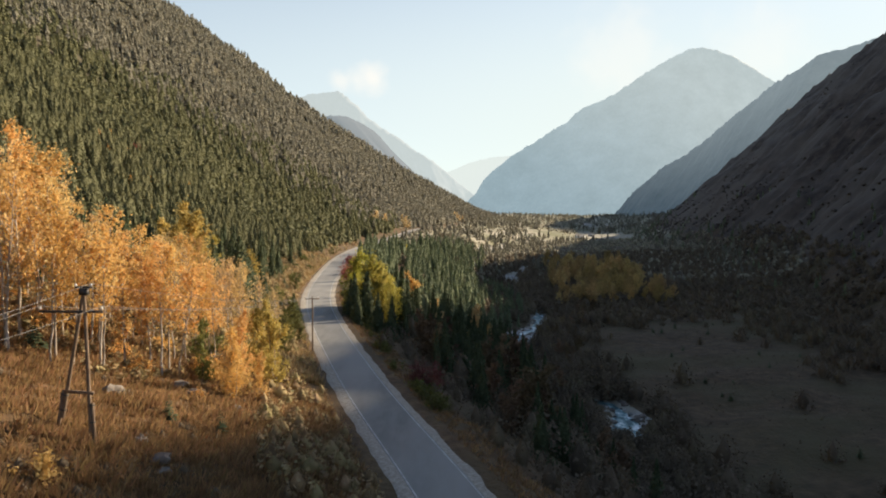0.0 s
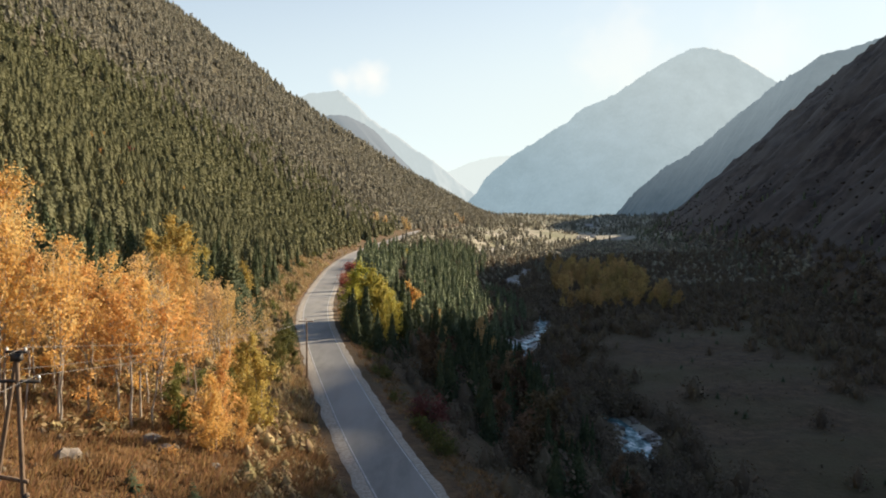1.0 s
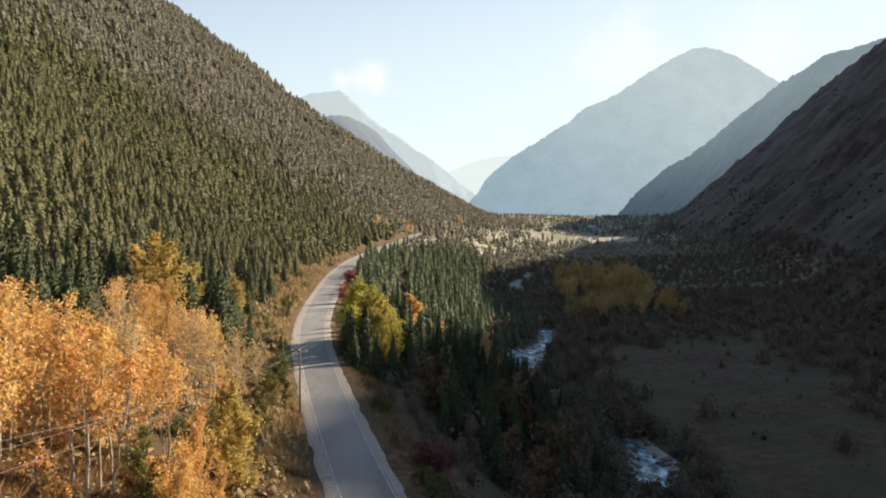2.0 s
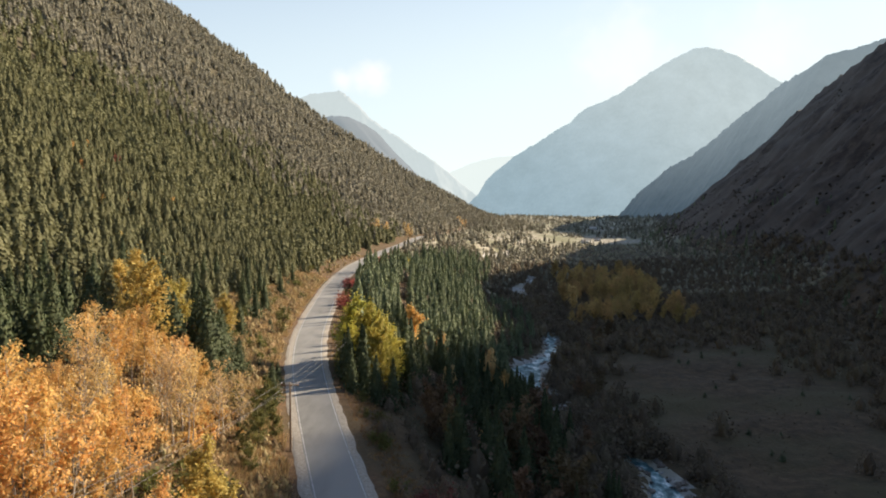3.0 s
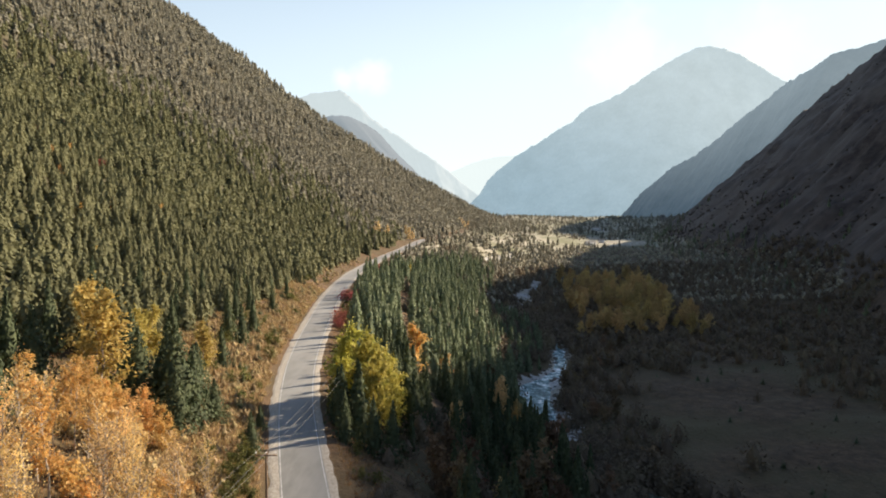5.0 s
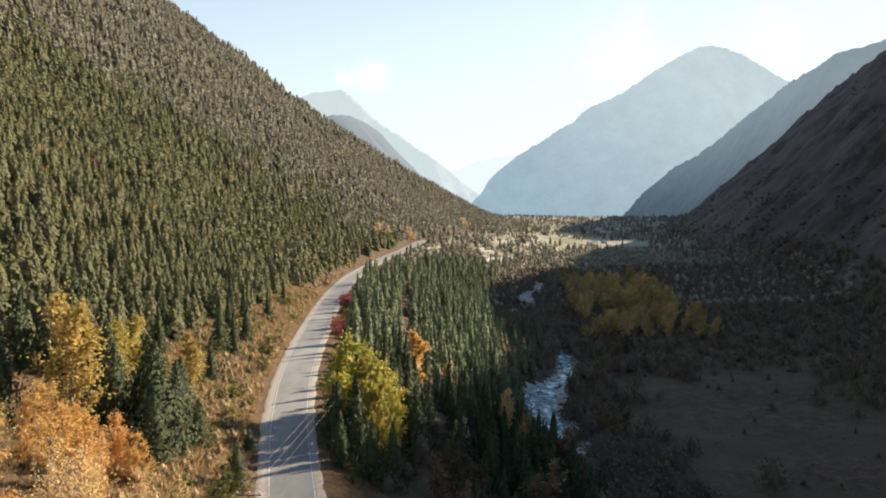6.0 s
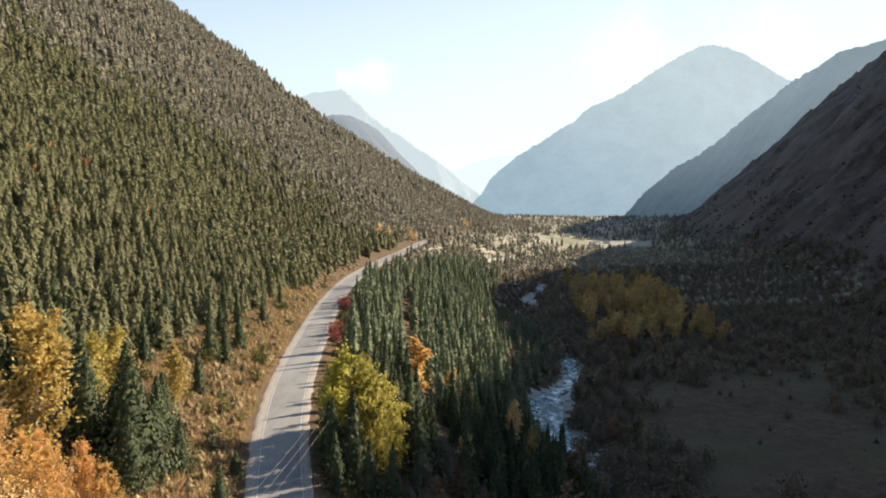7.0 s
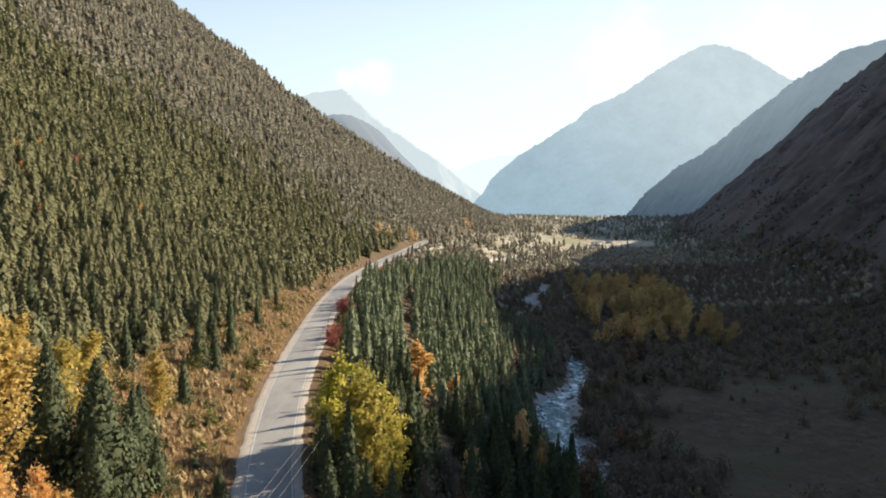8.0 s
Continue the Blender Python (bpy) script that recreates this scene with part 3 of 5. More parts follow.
def broadleaf(rng, height, spread, stems=1, bare=0.22, limbs=9, per_clump=70, leaf=0.2, upright=0.6, droop=0.0):
    """A slender deciduous tree: (trunk and limbs), (leaf clumps)."""
    wood, clumps = [], []
    for sidx in range(stems):
        lean = Vector((rng.normal(0, 0.06), rng.normal(0, 0.06), 0)) * height
        off = Vector((rng.normal(0, 0.5), rng.normal(0, 0.5), 0)) * (stems > 1)
        hh = height * (1 if sidx == 0 else rng.uniform(0.7, 0.95))
        path = [off + lean * t**1.5 + Vector((rng.normal(0, 0.06), rng.normal(0, 0.06), hh * t)) for t in np.linspace(0, 1, 8)]
        path[0].z = -0.4
        r0 = 0.0078 * hh + 0.015
        wood.append(tube(path, [r0 * (1 - 0.9 * t) for t in np.linspace(0, 1, 8)], 6))
        for i in range(limbs):
            t = bare + (0.95 - bare) * (i + rng.uniform(0.1, 0.9)) / limbs
            a = rng.uniform(0, 6.283)
            q = int(t * 7)
            start = path[q].lerp(path[min(q + 1, 7)], t * 7 - q)
            u = (t - bare) / (1 - bare)
            ln = spread * min(1.0, 0.55 + 1.8 * u) * (1.0 - 0.8 * u**1.2) * rng.uniform(0.6, 1.15)
            end = start + Vector((math.cos(a) * ln, math.sin(a) * ln, ln * upright * rng.uniform(0.7, 1.5)))
            mid = start.lerp(end, 0.5) + Vector((0, 0, -0.08 * ln))
            wood.append(tube([start, mid, end], [r0 * 0.4 * (1 - t * 0.6), r0 * 0.25, 0.012], 4))
            for g in (0.25, 0.5, 0.75, 1.0):
                c = start.lerp(end, g)
                rad = spread * 0.27 * rng.uniform(0.6, 1.2) * (1.15 - 0.4 * t)
                clumps.append((c.x, c.y, c.z - droop * g * ln, rad, rad * rng.uniform(0.9, 1.5)))
        clumps.append((*path[7], spread * 0.2, spread * 0.4))
    return join(wood), leaf_cloud(rng, clumps, per_clump, leaf)


def bush_shape(rng, width, height, per_clump=80, leaf=0.13, count=9):
    """A rounded shrub: stems and leaf clumps."""
    wood, clumps = [], []
    for i in range(count):
        a, q = rng.uniform(0, 6.283), width * 0.42 * math.sqrt(rng.uniform(0.02, 1))
        top = Vector((q * math.cos(a), q * math.sin(a), height * rng.uniform(0.35, 0.85) * (1 - 0.4 * (q / (width * 0.5)) ** 2)))
        wood.append(tube([(0, 0, -0.15), tuple(top * 0.55), tuple(top)], [0.05, 0.035, 0.012], 4))
        rad = width * 0.24 * rng.uniform(0.7, 1.2)
        clumps.append((*top, rad, rad * 0.95))
        clumps.append((top.x, top.y, top.z * 0.5, rad, rad))
    return join(wood), leaf_cloud(rng, clumps, per_clump, leaf)


def conifer_round(rng, n=6):
    """A small bushy conifer of unit height: a lumpy egg with a pointed top, as triangles."""
    v, f = [], []
    a0 = rng.uniform(0, 6.28)
    rings = ((0.03, 0.20), (0.30, 0.27), (0.66, 0.19))
    for z, r in rings:
        a0 += 3.1416 / n
        for j in range(n):
            a, q = a0 + 6.283 * j / n, r * rng.uniform(0.72, 1.25)
            v.append((q * math.cos(a), q * math.sin(a), z + rng.uniform(-0.06, 0.06)))
    v.append((rng.normal(0, 0.02), rng.normal(0, 0.02), 1.0))
    for k in range(len(rings) - 1):
        for j in range(n):
            p, q = k * n + j, k * n + (j + 1) % n
            f += [(p, q, p + n), (q, q + n, p + n)]
    top = (len(rings) - 1) * n
    f += [(top + j, top + (j + 1) % n, len(v) - 1) for j in range(n)]
    return np.array(v, np.float32), np.array(f)


def scatter(templates, xs, ys, zs, heights, widths, turns, name, material):
    """One joined mesh: template i % n at each place, scaled and turned."""
    vs, fs, n = [], [], 0
    order = np.arange(len(xs)) % len(templates)
    for k, (tv, tf) in enumerate(templates):
        pick = order == k
        c, s = np.cos(turns[pick])[:, None], np.sin(turns[pick])[:, None]
        w, h = widths[pick][:, None], heights[pick][:, None]
        x = (tv[None, :, 0] * c - tv[None, :, 1] * s) * w + xs[pick][:, None]
        y = (tv[None, :, 0] * s + tv[None, :, 1] * c) * w + ys[pick][:, None]
        z = tv[None, :, 2] * h + zs[pick][:, None]
        vs.append(np.stack([x, y, z], -1).reshape(-1, 3))
        cnt = pick.sum()
        fs.append((tf[None] + (np.arange(cnt) * len(tv))[:, None, None]).reshape(-1, tf.shape[1]) + n)
        n += cnt * len(tv)
    return mesh_from(name, np.concatenate(vs), np.concatenate(fs), material)


def tree_thing(name, wood, crown, bark, leaves, label, category, group, crown_part="crown"):
    """A tree: an Empty at its foot with trunk and crown."""
    ob = tagged(new(name), label, category, group)
    if wood is not None:
        link("trunk", mesh_from("trunk", *wood, bark, True), ob)
    link(crown_part, mesh_from(crown_part, *crown, leaves), ob)
    return ob


def place(x, y, sink=0.15, turn=0.0, scale=1.0):
    return Matrix.LocRotScale((x, y, float(ground_z(x, y)) - sink), Euler((0, 0, turn)), Vector((scale,) * 3))


def plant(proto, used, x, y, turn, scale):
    """The prototype itself the first time, then copies."""
    m = place(x, y, 0.15, turn, 1.0)
    if not used.get(proto.name):
        used[proto.name] = True
        ob = proto
        ob.matrix_basis = m
    else:
        ob = copy_thing(proto, m)
    ob.scale = (scale,) * 3
    return ob


def conifer_shaggy(rng, tiers=6, n=7):
    """A bushy conifer of unit height from overlapping ragged boughs, as triangles."""
    v, f = [], []
    for k in range(tiers):
        t = k / tiers
        z, r = 0.04 + 0.80 * t, 0.27 * (1 - t) ** 0.55 * rng.uniform(0.88, 1.12)
        for j in range(n if k < tiers - 2 else n - 2):
            a, q = 6.283 * (j + rng.uniform(-0.4, 0.4)) / n + 2.1 * k, r * rng.uniform(0.75, 1.25)
            w = 0.36 * rng.uniform(0.8, 1.3)
            lo = z - rng.uniform(0.0, 0.07)
            b = len(v)
            v += [(0, 0, min(1.0, z + 0.22 + rng.uniform(0, 0.05))), (q * math.cos(a - w) * 0.8, q * math.sin(a - w) * 0.8, lo + 0.05),
                  (q * math.cos(a), q * math.sin(a), lo), (q * math.cos(a + w) * 0.8, q * math.sin(a + w) * 0.8, lo + 0.05)]
            f += [(b, b + 1, b + 2), (b, b + 2, b + 3)]
    return np.array(v, np.float32), np.array(f)


def spray_form(rng, n, profile, size, tilt=0.45, wild=0.45, core=0.55):
    """A plant of unit height: leaf or needle sprays laid over a turned form, round a slim solid core, as quads."""
    v, f = [], []
    for z, r in ((0.0, 0.7 * core), (0.45, core), (0.9, 0.25 * core)):
        for j in range(4):
            a = 1.571 * j
            v.append((profile(max(z, 0.12)) * r * math.cos(a), profile(max(z, 0.12)) * r * math.sin(a), z))
    f += [(q + j, q + (j + 1) % 4, q + 4 + (j + 1) % 4, q + 4 + j) for q in (0, 4) for j in range(4)]
    for i in range(n):
        z = min(0.985, ((i + rng.uniform(0, 1)) / n) ** 1.25 + 0.015)
        a = 2.39996 * i + rng.uniform(-0.5, 0.5)
        r = profile(z) * rng.uniform(0.72, 1.18)
        p = Vector((r * math.cos(a), r * math.sin(a), z))
        out = (Vector((math.cos(a), math.sin(a), tilt)) + Vector(rng.normal(0, wild, 3))).normalized()
        across = out.cross(Vector((0, 0, 1))).normalized()
        down = across.cross(out) * (1 if rng.uniform() < 0.5 else -1)
        w, h = size[0] * rng.uniform(0.7, 1.3) * (1.15 - 0.55 * z), size[1] * rng.uniform(0.7, 1.3) * (1.1 - 0.4 * z)
        b = len(v)
        v += [tuple(p + down * h), tuple(p + across * w), tuple(p - down * h), tuple(p - across * w)]
        f.append((b, b + 1, b + 2, b + 3))
    return np.array(v, np.float32), np.array(f)


def bushy_cone(z):
    return 0.205 * min(1.0, 0.55 + 2.4 * z) * (1 - z) ** 0.62


def slim_cone(z):
    return 0.195 * min(1.0, 0.6 + 2.5 * z) * (1 - z) ** 1.05 + 0.006


def tiered_cone(z):
    return 0.245 * (1 - z) ** 1.08 * (0.80 + 0.24 * math.sin(z * 74)) * min(1.0, 0.7 + 3.0 * z) + 0.006


def broad_cone(z):
    return 0.29 * (1 - z) ** 0.95 * (0.84 + 0.20 * math.sin(z * 88)) * min(1.0, 0.75 + 3.0 * z) + 0.006


def dome(z):
    return 0.50 * math.sqrt(max(0.0, 1 - z * z)) * min(1.0, 0.7 + 1.5 * z)


# ---- woods on the sunlit slope ----
rng = np.random.default_rng(11)
far_templates = [spray_form(rng, 32, bushy_cone, (0.095, 0.125), 0.5, 0.3, 0.8) for _ in range(9)]
near_templates = [spray_form(rng, 120, bushy_cone if k % 5 else slim_cone, (0.048, 0.070), 0.5, 0.28, 0.75) for k in range(12)]
small_templates = [spray_form(rng, 15, bushy_cone, (0.13, 0.17), 0.5, 0.25, 0.9) for _ in range(8)]
cand_s, cand_y = [], []
for y0, y1, spacing in ((90, 420, 3.7), (420, 700, 4.8), (700, 1300, 6.0), (1300, 2200, 9.0)):
    smax = 330 if y0 < 420 else 470 if y0 < 700 else 640
    gx_, gy_ = np.meshgrid(np.arange(-smax, -6, spacing), np.arange(y0, y1, spacing))
    cand_s.append((gx_ + rng.uniform(-0.48, 0.48, gx_.shape) * spacing).ravel())
    cand_y.append((gy_ + rng.uniform(-0.48, 0.48, gx_.shape) * spacing).ravel())
cs, cy_ = np.concatenate(cand_s), np.concatenate(cand_y)
cx_ = ROAD_X(cy_) + cs
edge = np.interp(cy_, [90, 130, 160, 200, 260, 330, 420, 700, 780], [64, 47, 36, 27, 21, 16, 13, 11, 2]) + waves(cx_, cy_, 30, 51) * 6
thin = 0.97 - 0.5 * smooth(0.15, 0.6, waves(cx_, cy_, 110, 52)) * smooth(150, 400, -cs) - 0.25 * smooth(200, 420, -cs)
keep = (-cs > edge) & (cx_ > -0.74 * cy_ - 40) & (ground_z(cx_ + 3, cy_) < CREST_L(cy_) + 6) & (rng.uniform(0, 1, len(cs)) < thin)
cx_, cy_, cs = cx_[keep], cy_[keep], cs[keep]
cz_ = ground_z(cx_, cy_)
hts = rng.uniform(5.0, 9.4, len(cx_)) * np.where(rng.uniform(0, 1, len(cx_)) < 0.12, 0.55, 1.0) * (1 + 0.12 * waves(cx_, cy_, 80, 53)) * (1 + 0.16 * smooth(330, 520, cy_) + 0.3 * smooth(650, 900, cy_))
wds = hts * rng.uniform(1.1, 1.6, len(cx_))
turn_ = rng.uniform(0, 6.28, len(cx_))
near_ = cy_ < 360
high_ = cy_ + rng.uniform(-110, 110, len(cy_)) + 60 * waves(cx_, cy_, 70, 54) > np.interp(-cs, [20, 98, 121, 156, 200, 221, 238, 300], [690, 670, 655, 640, 605, 555, 505, 440])
for name_, pick_, shapes_, text_ in (("conifer_forest", ~near_ & ~high_, far_templates, "dense olive-green conifer forest covering the sunlit slope"),
                                     ("upper_forest", ~near_ & high_, small_templates, "grey-brown open conifer forest on the high sunlit slope"),
                                     ("forest_edge", near_, near_templates, "bushy olive-green conifers of the lower sunlit forest")):
    tagged(link(name_, scatter(shapes_, cx_[pick_], cy_[pick_], cz_[pick_] - 0.3, hts[pick_], wds[pick_], turn_[pick_], name_, M_FOREST_FAR if name_ == "upper_forest" else M_FOREST)), text_, "forest", kind="stuff")


# ---- single trees ----
rng = np.random.default_rng(23)
used = {}
SP = []
for k in range(4):
    crown = spray_form(rng, 460, tiered_cone, (0.020, 0.032), 0.25, 0.42, 0.7)
    crown = (crown[0] * 10, crown[1])
    wood = tube([(0, 0, -0.4), (0, 0, 4), (0, 0, 8.8)], [0.2, 0.13, 0.03], 6)
    SP.append(tree_thing("spruce", wood, crown, M_BARK, M_SPRUCE, "tall dark green spruce with drooping boughs beside the road", "tree", "spruces along the road"))
SN = []
for k in range(3):
    crown = spray_form(rng, 1100, broad_cone, (0.014, 0.023), 0.25, 0.42, 0.75)
    crown = (crown[0] * 10, crown[1])
    wood = tube([(0, 0, -0.4), (0, 0, 4), (0, 0, 8.8)], [0.2, 0.13, 0.03], 6)
    SN.append(tree_thing("spruce", wood, crown, M_BARK, M_SPRUCE, "broad dark green spruce with dense boughs above the road", "tree", "spruces along the road"))
BI = []
for k in range(5):
    wood, crown = broadleaf(rng, 10, 2.1, stems=1 + k % 2, bare=(0.26, 0.34, 0.2, 0.38, 0.3)[k], limbs=(22, 14)[k % 2], per_clump=(30, 23)[k % 2], leaf=0.100, upright=1.25)
    BI.append(tree_thing("birch_tree", wood, crown, M_BIRCH_BARK, M_GOLD, "slender birch in golden-orange autumn leaf on the grassy slope", "tree", "birch grove"))
BARE = []
for k in range(3):
    wood, crown = broadleaf(rng, 10, 2.3, stems=2, bare=0.3, limbs=26, per_clump=(3, 5, 8)[k], leaf=0.10, upright=1.1)
    BARE.append(tree_thing("birch_tree", wood, crown, M_BIRCH_BARK, M_PEACH, "half-bare birch with pale branches and few orange leaves", "tree", "birch grove"))
BG = []
for k in range(2):
    wood, crown = broadleaf(rng, 10, 3.0, stems=2, bare=0.0, limbs=16, per_clump=40, leaf=0.14, upright=0.9)
    BG.append(tree_thing("birch_tree", wood, crown, M_BIRCH_BARK, M_GOLD, "bushy orange birch leafed down to the grass", "tree", "birch grove"))
YE = []
for k in range(3):
    wood, crown = broadleaf(rng, 10, 3.0, stems=3, bare=0.05, limbs=11, per_clump=46, leaf=0.19, upright=0.8)
    YE.append(tree_thing("willow_tree", wood, crown, M_BARK, M_YELLOW, "bright yellow-green willow in autumn leaf below the road", "tree", "yellow willows"))
GT = []
for k in range(2):
    wood, crown = broadleaf(rng, 10, 2.7, stems=2, bare=0.03, limbs=14, per_clump=44, leaf=0.16, upright=0.9)
    GT.append(tree_thing("birch_tree", wood, crown, M_BIRCH_BARK, M_OLIVEGOLD, "full golden birch among dark spruces above the road", "tree", "golden birches"))
AL = []
for k in range(3):
    wood, crown = broadleaf(rng, 10, 3.2, stems=2, bare=0.06, limbs=10, per_clump=22, leaf=0.28, upright=0.9)
    AL.append(tree_thing("alder_tree", wood, crown, M_BARK, M_ALDER, "dull brown alder in the shade by the stream", "tree", "alders"))
OL = []
for k in range(2):
    wood, crown = broadleaf(rng, 10, 3.2, stems=2, bare=0.06, limbs=10, per_clump=36, leaf=0.19, upright=0.7)
    OL.append(tree_thing("young_tree", wood, crown, M_BARK, M_GREENYEL, "bushy olive-green young tree turning yellow", "tree", "young trees"))
wood, crown = broadleaf(rng, 10, 1.9, stems=1, bare=0.06, limbs=18, per_clump=64, leaf=0.18, upright=1.2)
OR_ = [tree_thing("poplar_tree", wood, crown, M_BARK, M_GOLD, "narrow bright orange tree among dark spruces", "tree", "orange trees")]
wood, crown = broadleaf(rng, 10, 2.1, stems=1, bare=0.06, limbs=16, per_clump=50, leaf=0.2, upright=1.2)
OP = [tree_thing("poplar_tree", wood, crown, M_BARK, M_CREAM, "pale peach-gold tree beside the far road", "tree", "pale gold trees")]
RB = []
for k in range(2):
    wood, crown = bush_shape(rng, 5, 4.2, 90, 0.15, 11)
    RB.append(tree_thing("red_bush", wood, crown, M_BARK, M_RED, "rounded red-leaved bush beside the road", "bush", "red bushes"))
JU = []
for k in range(2):
    crown = spruce_near(rng, 9, 0.33, 12)
    JU.append(tree_thing("juniper", tube([(0, 0, -0.2), (0, 0, 1.2)], [0.08, 0.02], 5), (crown[0] * 2.6, crown[1]), M_BARK, M_SPRUCE, "small dark cone-shaped juniper on dry grass", "bush", "junipers"))
GB = []
for k in range(2):
    wood, crown = bush_shape(rng, 3.4, 2.8, 34, 0.17, 9)
    GB.append(tree_thing("birch_sapling", wood, crown, M_BARK, M_GOLD, "low orange birch sapling at the edge of the grove", "sapling", "birch saplings"))
SH = []
for k in range(2):
    wood, crown = bush_shape(rng, 4, 2.4, 24, 0.18, 8)
    SH.append(tree_thing("scrub_bush", wood, crown, M_BARK, M_GREENYEL, "low olive-green scrub bush on the roadside bank", "bush", "scrub bushes"))


def put(kinds, x, y, height, base=10.0, wide=1.0):
    k = kinds[int(rng.integers(len(kinds)))]
    f = height / base
    ob = plant(k, used, x, y, rng.uniform(0, 6.28), f)
    ob.scale = (f * wide, f * wide, f)
    return ob


# uphill of the road
for x, y, h, w in ((-43, 144, 14.5, 1.5), (-46.5, 150, 13.5, 1.4), (-52.9, 151, 13, 1.3), (-41, 139, 9, 1.4), (-49, 145, 12, 1.3), (-45, 158, 10, 1.3), (-45, 147, 11, 1.4), (-41.5, 147, 9, 1.4), (-44.5, 155, 10, 1.3), (-39, 149, 7, 1.4), (-58, 134, 12, 1.3), (-62, 128, 12, 1.3), (-57, 122, 11, 1.3), (-64, 117, 13, 1.2), (-49, 183, 8.5, 1.1), (-54.6, 205, 11, 0.9), (-52.4, 208, 10.5, 1.0), (-54.4, 225, 10, 1.0), (-57, 212, 12, 0.9),
                   (-58.2, 260, 9, 1.1), (-62, 248, 10, 0.95), (-60, 228, 10, 0.9), (-65, 200, 11, 0.9), (-62, 190, 10, 1.0), (-70, 178, 11, 1), (-33, 153, 4.2, 1.2), (-30.5, 139, 7, 1.1),
                    (-68, 155, 12, 1), (-72, 146, 12, 1), (-64, 138, 12, 1), (-78, 128, 12, 1), (-74, 118, 13, 1.1), (-84, 112, 12, 1.1), (-80, 104, 12, 1.1),
                   (-66, 288, 9, 1), (-63, 300, 8, 1), (-70, 270, 10, 1), (-68, 255, 10, 1), (-74, 242, 10, 1), (-72, 225, 11, 1), (-77, 208, 11, 1), (-80, 192, 12, 1)):
    put(SN if y < 160 and x > -60 else SP, x, y, h, wide=w * (0.95 if w > 1.25 else 1.0))
for x, y, h, w in ((-20.2, 80, 9.2, 1.1), (-22.2, 84, 10, 0.9), (-51.7, 137, 17, 1.15), (-49.5, 172.5, 10, 1.25), (-56, 161, 11, 1.3), (-57.5, 171, 10.5, 1.3), (-62, 160, 12, 1.3), (-66, 163, 11, 1.2)):
    put(GT, x, y, h, wide=w)
for x, y, h, w in ((-43, 119, 12, 1.2), (-39.7, 106, 13, 1.1), (-33, 91, 9.5, 1.0), (-36.3, 83, 12, 1.2),
                   (-32.3, 68.6, 13.5, 0.9), (-35.8, 62.6, 15, 0.9), (-29.2, 72, 13.5, 0.9), (-38.7, 60, 15.5, 0.9), (-28.5, 82, 12, 1.0)):
    put(BI, x, y, h, wide=w)
for x, y, h, w in ((-48.3, 134, 6, 0.9), (-46, 130, 8, 1.0), (-43, 127, 8, 1.0), (-49, 126, 9, 1.0), (-41, 124, 8, 1.0), (-45.5, 121, 10, 1.0), (-39.4, 130.5, 6.5, 1.1), (-41.5, 130, 8, 1.0), (-51, 120, 10, 1.0)):
    put(BG if y > 125 else BI, x, y, h, wide=w)
for x, y, h in ((-34.7, 110, 12), (-30.6, 105, 12.5), (-38, 98, 9.5)):
    put(BARE, x, y, h)
for x, y, h, w in ((-25.1, 71.7, 7.4, 0.75),):
    put(OL, x, y, h, wide=w)
for x, y, h, w in ((-27.7, 125, 6.5, 1.0), (-27, 117, 5, 1.1), (-25.6, 121, 4.4, 1.2), (-29, 127, 5, 1.2), (-33, 128, 4.5, 1.2), (-26.6, 110, 5, 1.1), (-26.2, 114, 4.4, 1.2), (-29, 130, 6, 1.1), (-24.8, 105, 3.8, 1.2), (-44, 203, 3.4, 1.6)):
    put(OL, x, y, h, wide=w)
for x, y, h, w in ((-21.7, 69.6, 7.6, 0.95), (-22.8, 74, 8.5, 0.8), (-19.9, 72.2, 5.2, 0.9)):
    put(BG, x, y, h, wide=w)
put(JU, -37.8, 62.7, 3.2, base=2.6, wide=1.3)
for x, y, h in ((-26.5, 92, 2.6), (-28.5, 95, 3.2), (-25, 96, 2.4), (-27, 89, 2.2), (-30, 91, 2.8)):
    put(SH, x, y, h, base=2.4)
# russet and golden bushes scattered through the forest
for x, y, sc in ((-174.4, 327.4, 5.0), (-154.7, 344.7, 4.6), (-186, 372, 4.6)):
    put(RB, x, y, sc, base=4.2)
for x, y, h in ((-150.7, 300, 6), (-123.6, 291, 6.5), (-127.7, 341, 6.5), (-138.6, 284, 6), (-82, 231.5, 6.5), (-97.4, 227, 6), (-100, 345, 6), (-145, 316, 5.5), (-119, 262, 6), (-160, 330, 5.5)):
    put(BG if x < -110 else GT, x, y, h, wide=0.9)
# birch grove
for gy0 in np.arange(58, 121, 4.6):
    for s0 in np.arange(-62, -15, 4.8):
        s, y = s0 + rng.uniform(-1.8, 1.8), gy0 + rng.uniform(-1.8, 1.8)
        left_edge = float(np.interp(y, [58, 76, 86, 100, 122], [-60, -56, -38, -30, -28]))
        right_edge = float(np.interp(y, [58, 66, 74, 80, 86, 95, 122], [-36, -28, -22, -20, -23, -25, -25]))
        if s < left_edge or s > right_edge or (89 < y < 95 and s > -24):
            continue
        x = float(ROAD_X(y)) + s
        sparse = float(smooth(94, 102, y)) * float(smooth(-46, -38, s))
        if rng.uniform() < 0.5 * sparse:
            continue
        put(BI if rng.uniform() < 0.74 - 0.6 * sparse else BARE, x, y, rng.uniform(10.5, 15) * (1.05 if y < 83 else 0.64 if y < 100 else 0.86) * (0.8 if s > -22 else 1.0 if s > -34 else 1.27), wide=rng.uniform(0.85, 1.15))
